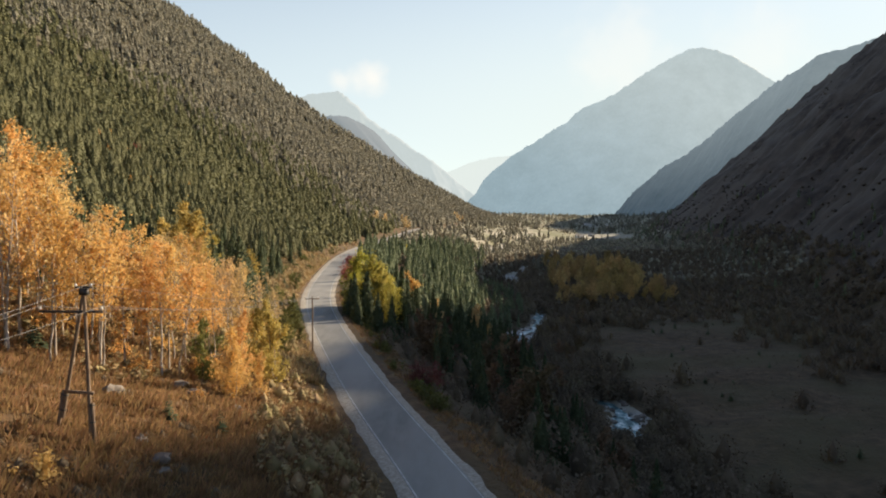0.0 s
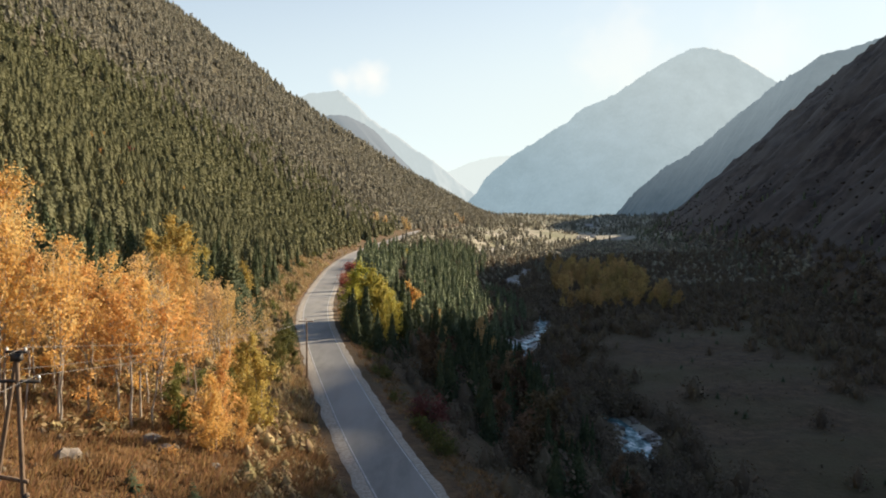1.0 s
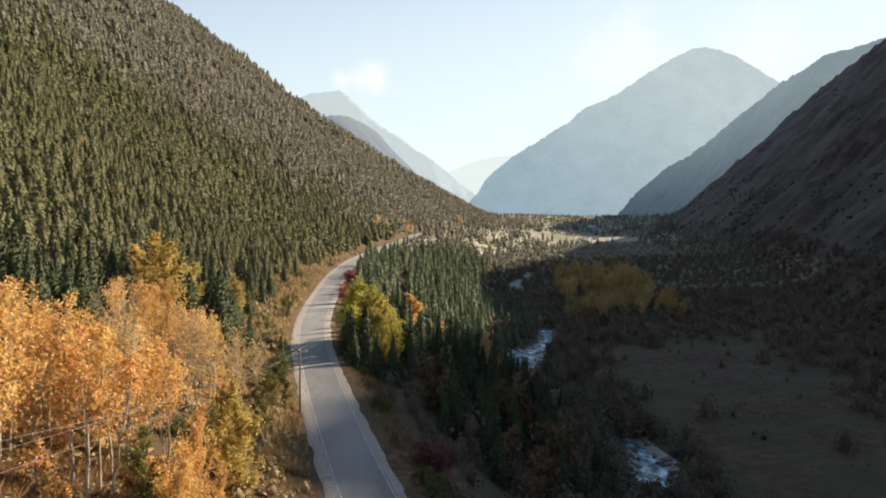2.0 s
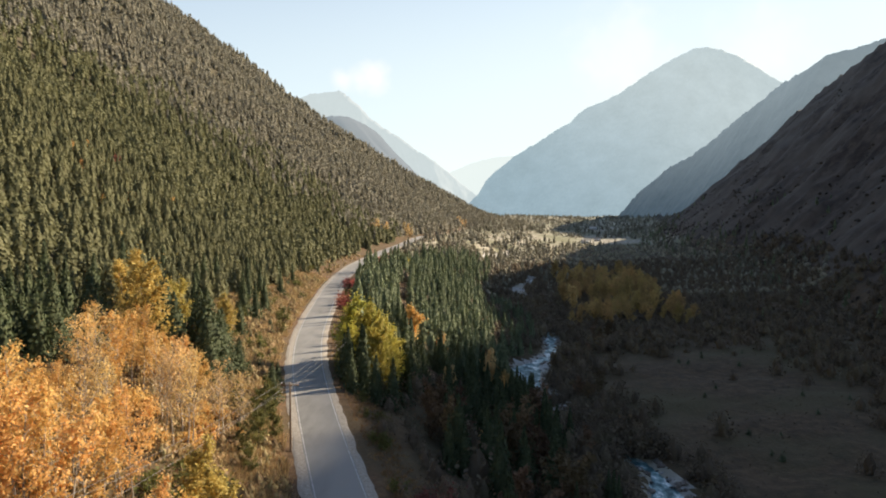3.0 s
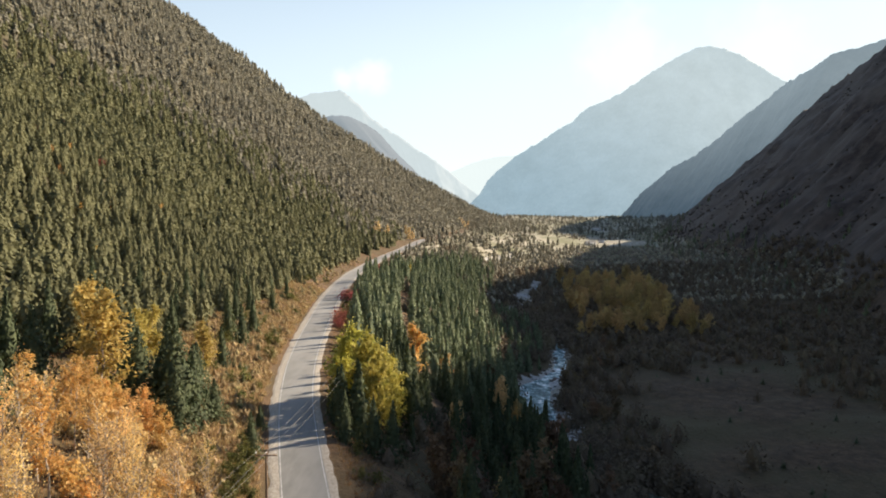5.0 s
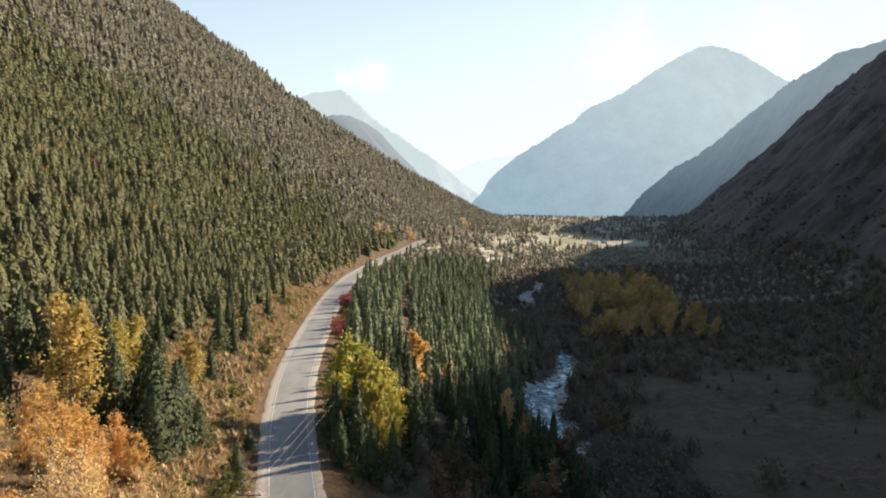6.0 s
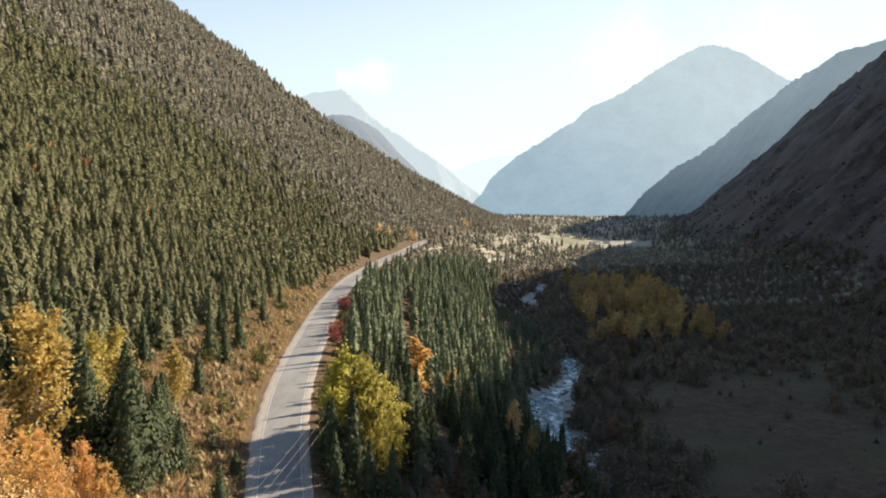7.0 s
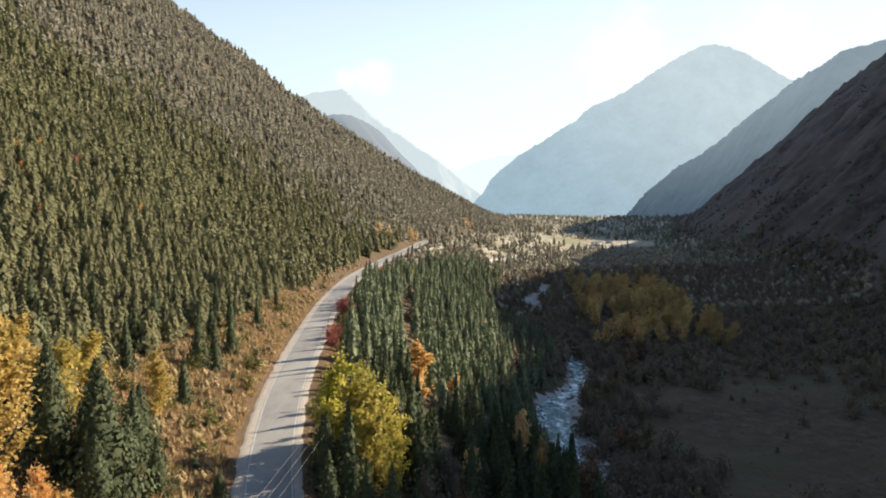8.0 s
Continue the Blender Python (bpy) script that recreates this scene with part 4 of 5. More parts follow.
for _ in range(60):
    y = rng.uniform(60, 122)
    s = float(np.interp(y, [58, 66, 74, 90, 122], [-29, -23, -17, -14.5, -13])) - rng.uniform(-2.5, 26)
    put(GB, float(ROAD_X(y)) + s, y, rng.uniform(1.4, 3.6), base=2.8)
put(GB, -23.6, 38.3, 2.2, base=2.8)
for gy0 in np.arange(84, 134, 6.0):
    for s0 in np.arange(-66, -36, 5.6):
        s, y = s0 + rng.uniform(-2, 2), gy0 + rng.uniform(-2, 2)
        if s < float(np.interp(y, [84, 92, 104], [-52, -42, -38])):
            put(SP, float(ROAD_X(y)) + s, y, rng.uniform(8.5, 12.5), wide=rng.uniform(1.0, 1.25))
for x, y, h in ((-30, 112, 11), (-33, 104, 12), (-29, 118, 9), (-36, 112, 12)):
    put(BARE, x, y, h, wide=1.1)
# below the road
for x, y, h, w in ((-17.2, 167, 16.5, 1.05), (-15.6, 160.5, 14, 0.8), (-13, 166, 12.5, 0.75), (-21, 171, 16, 1.0), (-14.4, 173, 14, 0.95), (-22.4, 175.5, 9.5, 0.95), (-18.5, 177, 15, 0.95)):
    put(YE, x, y, h, wide=w)
for x, y, h, w in ((-23, 166, 6, 0.9), (-25.5, 179, 5, 1.0), (-27, 192, 5, 1.0), (-29, 205, 4.5, 1.0)):
    put(OL, x, y, h, wide=w)
for x, y, h in ((-20.5, 158, 11), (-17.2, 156, 12.5), (-11.5, 153, 10), (-24, 187, 9), (-18, 185, 10), (-18.6, 164, 12), (-22, 163, 9), (-14.5, 152, 9.5), (-19, 151, 8.5), (-9, 172, 13), (-8, 178, 12)):
    put(SP, x, y, h, wide=1.15)
put(OR_, -12.0, 245, 14.5, wide=1.8)
put(OR_, -3, 252, 10, wide=1.7)
put(OR_, 13, 200, 9, wide=1.0)
for x, y, sc, w in ((-37.2, 262, 6.2, 0.95), (-36, 255, 4.2, 1.0), (-41.8, 318, 6.2, 1.1), (-43.6, 328, 4.5, 1.0), (-38, 460, 6, 1.0), (-44, 470, 5, 1.0)):
    put(RB, x, y, sc, base=4.2, wide=w)
# Red leaves dulled to russet, with the bank's shade put into the colour.
M_RED_SHADE = mat("shaded_red_leaves", [(0.13, 0.052, 0.042), (0.25, 0.105, 0.08)], 0.9, 5, 0.85, per=0.2, translucent=0.2)
wood, crown = bush_shape(rng, 4.4, 4.2, 90, 0.12, 14)
russet = tree_thing("russet_bush", wood, crown, M_BARK, M_RED_SHADE, "round dull russet bush in the shade below the road", "bush", "russet bushes")
russet.matrix_basis = place(-2.4, 100, 0.15, 0.4, 1.25)
for x, y, h in ((-31, 470, 9), (-27, 480, 9)):
    put(YE, x, y, h)
for x, y, h in ((-62, 655, 14), (-66, 648, 13), (-57, 658, 12), (-40, 700, 14), (-37, 705, 13), (26, 1190, 17), (19, 1196, 15), (34, 1202, 14)):
    put(OP, x, y, h, wide=1.5)

# spruce stand between road and stream: the nearest as single trees, those behind as one wood
stand = []
for y in np.arange(178, 640, 4.7):
    for s0 in np.arange(9, 95, 4.7):
        s, yy = s0 + rng.uniform(-2.6, 2.6), y + rng.uniform(-2.6, 2.6)
        x = float(ROAD_X(yy)) + s
        if x > RIVER_X(yy) - 9 or s + rng.uniform(0, 11) > 4 + np.interp(yy, [178, 240, 330, 450, 620], [60, 62, 66, 74, 76]):
            continue
        if (27.3 < s - 1.2 * math.sin(yy * 0.11) < 33.6 and 225 < yy < 430) or (yy < 240 and 26 < s < 34.5):
            continue
        if s < np.interp(yy, [178, 200, 280, 340, 420, 500, 560, 640], [22, 14, 9.5, 10, 12, 21, 32, 46]) or min((x + 12.5) ** 2 + (yy - 243) ** 2, (x + 3) ** 2 + (yy - 250) ** 2, (x + 41.5) ** 2 + (yy - 314) ** 2, (x + 37.2) ** 2 + (yy - 259) ** 2) < 24 or (abs(x + 11.8) < 4.2 and 222 < yy < 250):
            continue
        stand.append((x, yy, rng.uniform(7.0, 13.0) + 2.6 * float(waves(x, yy, 38, 58)) + (3.0 if rng.uniform() < 0.15 else 0.0)))
stand.sort(key=lambda p: p[1])
for x, y, tall in stand[:80]:
    put(SP, x, y, max(5.0, tall + 1.5), wide=rng.uniform(0.8, 1.1))
mid_templates = [spray_form(rng, 96, slim_cone, (0.046, 0.062), 0.35, 0.3, 0.8) for _ in range(8)]
rest = np.array(stand[80:])
h = np.maximum(rest[:, 2] + 0.8, 4.5)
tagged(link("spruce_wood", scatter(mid_templates, rest[:, 0], rest[:, 1], ground_z(rest[:, 0], rest[:, 1]) - 0.2, h, h * rng.uniform(0.8, 1.15, len(rest)), rng.uniform(0, 6.28, len(rest)), "spruce_wood", M_WOOD_SPRUCE)),
       "dense dark green spruce wood between road and stream", "wood", kind="stuff")

# willows across the stream
AM = []
M_AMBER = mat("amber_leaves", [(0.44, 0.32, 0.13), (0.72, 0.52, 0.23)], 0.7, 5, 0.75, per=0.25, translucent=0.35)
for k in range(3):
    wood, crown = broadleaf(rng, 10, 2.9, stems=2, bare=0.1, limbs=10, per_clump=16, leaf=0.36, upright=1.0)
    AM.append(tree_thing("willow_tree", wood, crown, M_BARK, M_AMBER, "dull amber willow in the shade across the stream", "tree", "amber willows"))
for _ in range(140):
    y = rng.uniform(400, 650)
    x = 72 + (y - 430) * 0.12 + rng.uniform(0, 70)
    put(AM, x, y, rng.uniform(9, 13) + 6.0 * rng.uniform() ** 2, wide=rng.uniform(0.9, 1.2))
for x, y, h in ((9, 204, 13), (14, 207, 10.5), (-1.7, 179, 8.5), (6, 152, 7)):
    put(AM, x, y, h, wide=0.75)

# scrub and alders along the stream
shrub_templates = []
for k in range(5):
    shrub_templates.append(spray_form(rng, 105, dome, (0.052, 0.062), 0.4, 0.9, 0.5))
lump_templates = [spray_form(rng, 36, dome, (0.095, 0.11), 0.4, 0.8, 0.6) for _ in range(5)]
speck_templates = [spray_form(rng, 9, dome, (0.17, 0.17), 0.5, 0.5, 0.8) for _ in range(5)]
thin_templates = []
for k in range(5):
    (wv, wf), (lv, lf) = bush_shape(rng, 1.0, 0.9, 5, 0.15, 5)
    thin_templates.append((lv, lf))
MEADOW = curve_of([(0, 90), (160, 92), (240, 94), (300, 96), (350, 104), (500, 120)])
bx, by, bh = [], [], []
for _ in range(7600):
    y = 40 + 720 * rng.uniform() ** 0.85
    x = rng.uniform(float(ROAD_X(y)) + 9, float(FOOT_R(y)) + 35)
    off = x - float(RIVER_X(y))
    dr, s = abs(off), x - float(ROAD_X(y))
    if dr < RIVER_W(y) + 1.8 or (162 < y < 200 and dr < 9) or (480 < y < 920 and dr < 5):
        continue
    open_land = smooth(50, 30, abs(x - float(MEADOW(y))) + 17 * float(waves(x, y, 55, 71))) * smooth(350, 315, y + 24 * float(waves(x, y, 70, 72))) * smooth(100, 150, y) * smooth(10, 18, off)
    if rng.uniform() < 0.985 * open_land:
        continue
    if rng.uniform() > (0.95 if dr < 60 else 0.7):
        continue
    if off < 0 and y > 185 and s < 58 and rng.uniform() < 0.8:
        continue
    bx.append(x), by.append(y)
    bh.append(rng.uniform(1.8, 3.6) if s < 22 else rng.uniform(3.0, 7.5) if 0 < off < 45 else rng.uniform(2.2, 6.5) + 2.0 * max(0.0, float(waves(x, y, 48, 73))))
for _ in range(420):
    y = rng.uniform(388, 480) if rng.uniform() < 0.5 else rng.uniform(207, 228)
    bx.append(float(RIVER_X(y)) + rng.choice((-1, 1)) * (float(RIVER_W(y)) + rng.uniform(0.8, 6))), by.append(y), bh.append(rng.uniform(4.5, 8))
for _ in range(260):
    y = rng.uniform(96, 170)
    bx.append(float(RIVER_X(y)) - float(RIVER_W(y)) - rng.uniform(0.2, 9) * (1 if rng.uniform() < 0.7 else -1) + 1), by.append(y), bh.append(rng.uniform(3.5, 6.5))
bx, by, bh = np.array(bx), np.array(by), np.array(bh)
near_b = by < 330
for name_, pick_, shapes_, text_ in (("riverside_scrub", near_b, shrub_templates, "dense dull brown alder scrub along the shaded stream"),
                                     ("alder_thicket", ~near_b, lump_templates, "dull brown alder thicket on the shaded valley floor")):
    k_ = int(pick_.sum())
    tagged(link(name_, scatter(shapes_, bx[pick_], by[pick_], ground_z(bx[pick_], by[pick_]) - 0.2, bh[pick_], bh[pick_] * rng.uniform(1.0, 1.5, k_), rng.uniform(0, 6.28, k_), name_, M_SHRUB)),
           text_, "scrub", kind="stuff")
# dark trees in the shade below the road
for gy0 in np.arange(126, 196, 6.0):
    for gx0 in np.arange(0, 27, 5.4):
        x, y = gx0 + rng.uniform(-2, 2), gy0 + rng.uniform(-2.5, 2.5)
        if rng.uniform() < 0.8 and x < RIVER_X(y) - 12:
            put(SP if rng.uniform() < 0.85 else AL, x, y, rng.uniform(8.0, 13.5), wide=rng.uniform(0.95, 1.25))
for gy0 in np.arange(88, 130, 6.5):
    for gx0 in np.arange(0, 60, 6.5):
        x, y = gx0 + rng.uniform(-2.5, 2.5), gy0 + rng.uniform(-2.5, 2.5)
        if float(ROAD_X(y)) + 22 < x < 0.27 * y - 9 and rng.uniform() < 0.75:
            put(SP if rng.uniform() < 0.6 else AL, x, y, rng.uniform(6.0, 9.5), wide=rng.uniform(0.95, 1.2))
n = 700
my = rng.uniform(130, 345, n)
mx = MEADOW(my) + rng.uniform(-44, 50, n)
mh = rng.uniform(0.2, 0.55, n)
tagged(link("meadow_tussocks", scatter(lump_templates, mx, my, ground_z(mx, my) - 0.1, mh, mh * rng.uniform(1.2, 2.2, n), rng.uniform(0, 6.28, n), "meadow_tussocks", M_SHRUB)),
       "low brown tussocks on the shaded meadow", "grass", kind="stuff")
for _ in range(34):
    y = rng.uniform(140, 400)
    put(JU, float(RIVER_X(y)) + rng.uniform(28, 130), y, rng.uniform(1.8, 3.8), base=2.6)
# dark spruces in the shade by the stream
for _ in range(120):
    y = rng.uniform(95, 300)
    x = float(ROAD_X(y)) + rng.uniform(20, 70)
    if RIVER_X(y) - 34 < x < RIVER_X(y) - 10 or (y < 180 and x < RIVER_X(y) - 10):
        put(SP if rng.uniform() < 0.65 else AL, x, y, rng.uniform(6.5, 11.5), wide=0.95)
for _ in range(70):
    y = rng.uniform(150, 420)
    x = float(RIVER_X(y)) + rng.uniform(11, 34) * (1 if rng.uniform() < 0.8 else 3)
    if abs(x - MEADOW(y)) > 38 or y > 340:
        put(AL, x, y, rng.uniform(4.5, 7.5), wide=1.25)

# spruces on the shaded bank between the stand and the stream
qy = rng.uniform(225, 470, 260)
qx = ROAD_X(qy) + 57 + (RIVER_X(qy) - 8 - ROAD_X(qy) - 57) * rng.uniform(0, 1, 260)
qk = RIVER_X(qy) - 8 - ROAD_X(qy) > 60
qx, qy = qx[qk], qy[qk]
qh = rng.uniform(6.5, 11.5, len(qx))
tagged(link("bank_spruces", scatter(mid_templates, qx, qy, ground_z(qx, qy) - 0.2, qh, qh * rng.uniform(0.9, 1.2, len(qx)), rng.uniform(0, 6.28, len(qx)), "bank_spruces", M_WOOD_SPRUCE)),
       "dark spruces on the shaded bank above the stream", "trees", kind="stuff")

# sparse scrub on the shaded slope, in streaks along the gullies, and thickets at its foot
n = 9000
hy = rng.uniform(300, 1350, n)
hw = rng.uniform(0.0, 0.95, n) ** 1.7
hx = FOOT_R(hy) + (CREST_RX(hy) - FOOT_R(hy)) * hw
streak = np.abs(waves(0 * hx, hy + 0.2 * hx, 62, 14, 3))
hk = (waves(hx, hy, 120, 81) + 1.6 * streak + rng.uniform(-0.5, 0.5, n) > 0.55 + 0.5 * smooth(0.1, 0.5, hw)) & (hx > 60)
hx, hy = hx[hk], hy[hk]
hh = rng.uniform(0.7, 2.6, len(hx))
tagged(link("slope_scrub", scatter(speck_templates, hx, hy, ground_z(hx, hy) - 0.3, hh, hh * rng.uniform(1.4, 2.6, len(hx)), rng.uniform(0, 6.28, len(hx)), "slope_scrub", M_DARK_SCRUB)),
       "sparse dark scrub in streaks down the shaded mountainside", "scrub", kind="stuff")
n = 420
hy = rng.uniform(380, 1500, n)
hx = FOOT_R(hy) + rng.normal(15, 28, n)
hk = waves(hx, hy, 90, 83) > 0.1
hx, hy = hx[hk], hy[hk]
hh = rng.uniform(4.0, 9.5, len(hx))
tagged(link("slope_foot_conifers", scatter(far_templates, hx, hy, ground_z(hx, hy) - 0.3, hh, hh * rng.uniform(0.8, 1.2, len(hx)), rng.uniform(0, 6.28, len(hx)), "slope_foot_conifers", M_WOOD_SPRUCE)),
       "dark conifers in groups at the foot of the shaded slope", "trees", kind="stuff")

# sunlit valley floor further up
fx_, fy_ = [], []
for _ in range(6800):
    y = 520 + 1580 * rng.uniform() ** 1.5
    x = rng.uniform(float(ROAD_X(y)) + 8, float(FOOT_R(y)) + 20)
    if abs(x - RIVER_X(y)) < 12 or waves(x, y, 90, 61) > 0.75 or (1080 < y < 1260 and 150 < x < 330):
        continue
    fx_.append(x), fy_.append(y)
for _ in range(420):
    y = rng.uniform(610, 1060)
    x = float(RIVER_X(y)) + rng.choice((-1, 1)) * rng.uniform(8, 42)
    fx_.append(x), fy_.append(y)
fx_, fy_ = np.array(fx_), np.array(fy_)
fh = rng.uniform(1.2, 4.8, len(fx_))
tagged(link("valley_scrub", scatter(speck_templates, fx_, fy_, ground_z(fx_, fy_) - 0.2, fh, fh * 1.3, rng.uniform(0, 6.28, len(fx_)), "valley_scrub", M_PALE_SHRUB)),
       "scattered pale scrub on the open valley floor", "scrub", kind="stuff")
n = 800
vy = rng.uniform(540, 1700, n)
vx = ROAD_X(vy) + rng.uniform(6, 95, n) + (rng.uniform(0, 1, n) < 0.35) * (FOOT_R(vy) - ROAD_X(vy) - 60)
m = 1700
wy = rng.uniform(1250, 2700, m)
wx = ROAD_X(wy) + (FOOT_R(wy) - ROAD_X(wy)) * rng.uniform(-0.1, 1.15, m)
m = 420
py_ = 590 + 520 * rng.uniform(0, 1, m)
px_ = RIVER_X(py_) + rng.uniform(-75, 70, m)
pk_ = (np.abs(px_ - RIVER_X(py_)) > 6) & (waves(px_, py_, 40, 66) < 0.35)
vx, vy = np.concatenate([vx, wx]), np.concatenate([vy, wy])
open_ = (waves(vx, vy, 150, 63) < 0.05) | (vy < 700)
open_ &= ~((1040 < vy) & (vy < 1270) & (120 < vx) & (vx < 330))
vx, vy = np.concatenate([vx[open_], px_[pk_]]), np.concatenate([vy[open_], py_[pk_]])
n = len(vx)
vh = rng.uniform(5, 12, n)
tagged(link("valley_conifers", scatter(small_templates, vx, vy, ground_z(vx, vy) - 0.3, vh, vh * 1.1, rng.uniform(0, 6.28, n), "valley_conifers", M_FOREST_FAR)),
       "scattered conifers along the valley floor and slope foot", "trees", kind="stuff")

# bank above the road: junipers, scrub, grass tufts
n = 1500
ky = 48 + 460 * rng.uniform(0, 1, n) ** 1.1
kx = ROAD_X(ky) - 6.2 - np.interp(ky, [48, 90, 130], [9, 12, 26]) * rng.uniform(0, 1, n)
kh = rng.uniform(0.5, 1.9, n)
tagged(link("bank_scrub", scatter(lump_templates, kx, ky, ground_z(kx, ky) - 0.1, kh, kh * rng.uniform(1.0, 1.7, n), rng.uniform(0, 6.28, n), "bank_scrub", M_BANK)),
       "low russet-brown scrub covering the roadside bank", "scrub", kind="stuff")
for _ in range(110):
    y = rng.uniform(130, 420)
    d = rng.uniform(7.5, 26)
    put(JU if rng.uniform() < 0.55 else SH, float(ROAD_X(y)) - d, y, rng.uniform(1.3, 3.6), base=2.5)
for x, y in ((-23.3, 57.3), (-19.3, 58.5), (-24.9, 97.5), (-22, 92), (-39.5, 146.5), (-46.3, 186)):
    put(JU, x, y, 2.4, base=2.6)
for _ in range(100):
    y = rng.uniform(82, 330)
    put(SH, float(ROAD_X(y)) + rng.uniform(6.6, 10.5), y, rng.uniform(0.9, 2.6), base=2.4)


def tuft(rng, n=8):
    """A tussock of narrow bent blades."""
    v, f = [], []
    for i in range(n):
        a, q, hh = rng.uniform(0, 6.28), rng.uniform(0, 0.5), rng.uniform(0.5, 1.0)
        b = rng.uniform(0, 6.28)
        x, y = q * math.cos(a), q * math.sin(a)
        k = len(v)
        v += [(x - 0.07 * math.cos(b), y - 0.07 * math.sin(b), 0), (x + 0.07 * math.cos(b), y + 0.07 * math.sin(b), 0), (x * 1.8 + 0.1 * math.sin(b), y * 1.8, hh)]
        f.append((k, k + 1, k + 2))
    return np.array(v, np.float32), np.array(f)


M_TUFT = mat("dry_tufts", [(0.19, 0.110, 0.052), (0.40, 0.255, 0.125)], 0.4, 4, 0.9, per=0.35, island=True, translucent=0.5)
tufts = [tuft(rng) for _ in range(4)]
n = 30000
ty = -14 + 366 * rng.uniform(0, 1, n) ** 1.85
side = rng.uniform(0, 1, n) < 0.83
tx = ROAD_X(ty) + np.where(side, -6.0 - 50 * rng.uniform(0, 1, n) ** 1.2, 5.8 + 6 * rng.uniform(0, 1, n))
th = rng.uniform(0.25, 0.75, n)
tagged(link("dry_grass", scatter(tufts, tx, ty, ground_z(tx, ty) - 0.05, th, th * 1.5, rng.uniform(0, 6.28, n), "dry_grass", M_TUFT)),
       "tufts of dry yellow-brown grass on the banks", "grass", kind="stuff")

# thick knee-high grass and low dark heather on the open slope under the pylon
n = 21000
ty = 80 - 100 * rng.uniform(0, 1, n) ** 1.3
tx = ROAD_X(ty) - 7 - 46 * rng.uniform(0, 1, n)
th = rng.uniform(0.35, 0.95, n) * (1 + 0.35 * waves(tx, ty, 9, 95))
tagged(link("slope_grass", scatter([tuft(rng, 12) for _ in range(5)], tx, ty, ground_z(tx, ty) - 0.06, th, th * rng.uniform(1.2, 1.9, n), rng.uniform(0, 6.28, n), "slope_grass", M_TUFT)),
       "thick tan and russet grass on the open slope", "grass", kind="stuff")
n = 300
ty = rng.uniform(26, 72, n)
tx = ROAD_X(ty) - 8 - 42 * rng.uniform(0, 1, n)
tk = waves(tx, ty, 16, 96) > 0.05
tx, ty = tx[tk], ty[tk]
th = rng.uniform(0.35, 0.95, len(tx))
tagged(link("low_heather", scatter(shrub_templates, tx, ty, ground_z(tx, ty) - 0.08, th, th * rng.uniform(1.4, 2.4, len(tx)), rng.uniform(0, 6.28, len(tx)), "low_heather", M_SHRUB)),
       "low dark brown heather in the dry grass", "scrub", kind="stuff")

n = 5200
ty = 92 + 260 * rng.uniform(0, 1, n) ** 1.4
tx = ROAD_X(ty) - 6.0 - np.interp(ty, [92, 130, 350], [9, 24, 22]) * rng.uniform(0, 1, n)
th = rng.uniform(0.6, 1.5, n)
M_TALL = mat("tall_dry_grass", [(0.29, 0.20, 0.095), (0.52, 0.38, 0.195)], 0.4, 4, 0.9, per=0.35, island=True, translucent=0.3)
tagged(link("tall_grass", scatter([tuft(rng, 16) for _ in range(4)], tx, ty, ground_z(tx, ty) - 0.05, th, th * 1.1, rng.uniform(0, 6.28, n), "tall_grass", M_TALL)),
       "tall tan dry grass on the bank above the road", "grass", kind="stuff")

# brown cone-shaped scrub on the bank, and undergrowth in the grove
n = 420
ky = 96 + 220 * rng.uniform(0, 1, n) ** 1.2
kx = ROAD_X(ky) - 6.8 - np.interp(ky, [96, 130, 320], [8, 22, 20]) * rng.uniform(0, 1, n)
kh = rng.uniform(0.7, 2.3, n)
tagged(link("cone_scrub", scatter([conifer_shaggy(rng, 7, 7) for _ in range(4)], kx, ky, ground_z(kx, ky) - 0.1, kh, kh * rng.uniform(1.2, 1.8, n), rng.uniform(0, 6.28, n), "cone_scrub", M_BANK)),
       "small cone-shaped olive-brown shrubs on the dry bank", "scrub", kind="stuff")
n = 420
ky = rng.uniform(63, 96, n)
kx = ROAD_X(ky) - rng.uniform(0, 1, n) * 34 - np.interp(ky, [63, 74, 96], [29, 22, 22])
kh = rng.uniform(0.7, 2.0, n)
tagged(link("grove_undergrowth", scatter(thin_templates, kx, ky, ground_z(kx, ky) - 0.1, kh, kh * rng.uniform(1.0, 1.6, n), rng.uniform(0, 6.28, n), "grove_undergrowth", M_BANK)),
       "russet undergrowth beneath the birches", "scrub", kind="stuff")
# stones along the stream
n = 520
qy = 140 + 520 * rng.uniform(0, 1, n)
qx = RIVER_X(qy) + rng.choice((-1, 1), n) * (RIVER_W(qy) * rng.uniform(0.35, 1.0, n) + rng.uniform(0, 2.6, n))
qh = rng.uniform(0.4, 1.3, n)
stones = []
for _ in range(5):
    v, f = conifer_round(rng, 6)
    v[:, 2] *= 0.55
    v[:, :2] *= 1.9
    stones.append((v, f))
M_PALE_STONE = mat("pale_stone", [(0.20, 0.19, 0.175), (0.42, 0.40, 0.37)], 1.2, 8, 0.9, 0.5, 3, per=0.3, island=True)
tagged(link("stream_stones", scatter(stones, qx, qy, ground_z(qx, qy) - 0.15, qh, qh * 1.1, rng.uniform(0, 6.28, n), "stream_stones", M_PALE_STONE)),
       "pale grey stones along the stream bed", "stones", kind="stuff")


# ---- power line ----
def part(name, pieces, material, parent, label="", smooth_shade=False):
    v, f = join(pieces)
    return link(name, mesh_from(name, v, f, material, smooth_shade), parent, label)


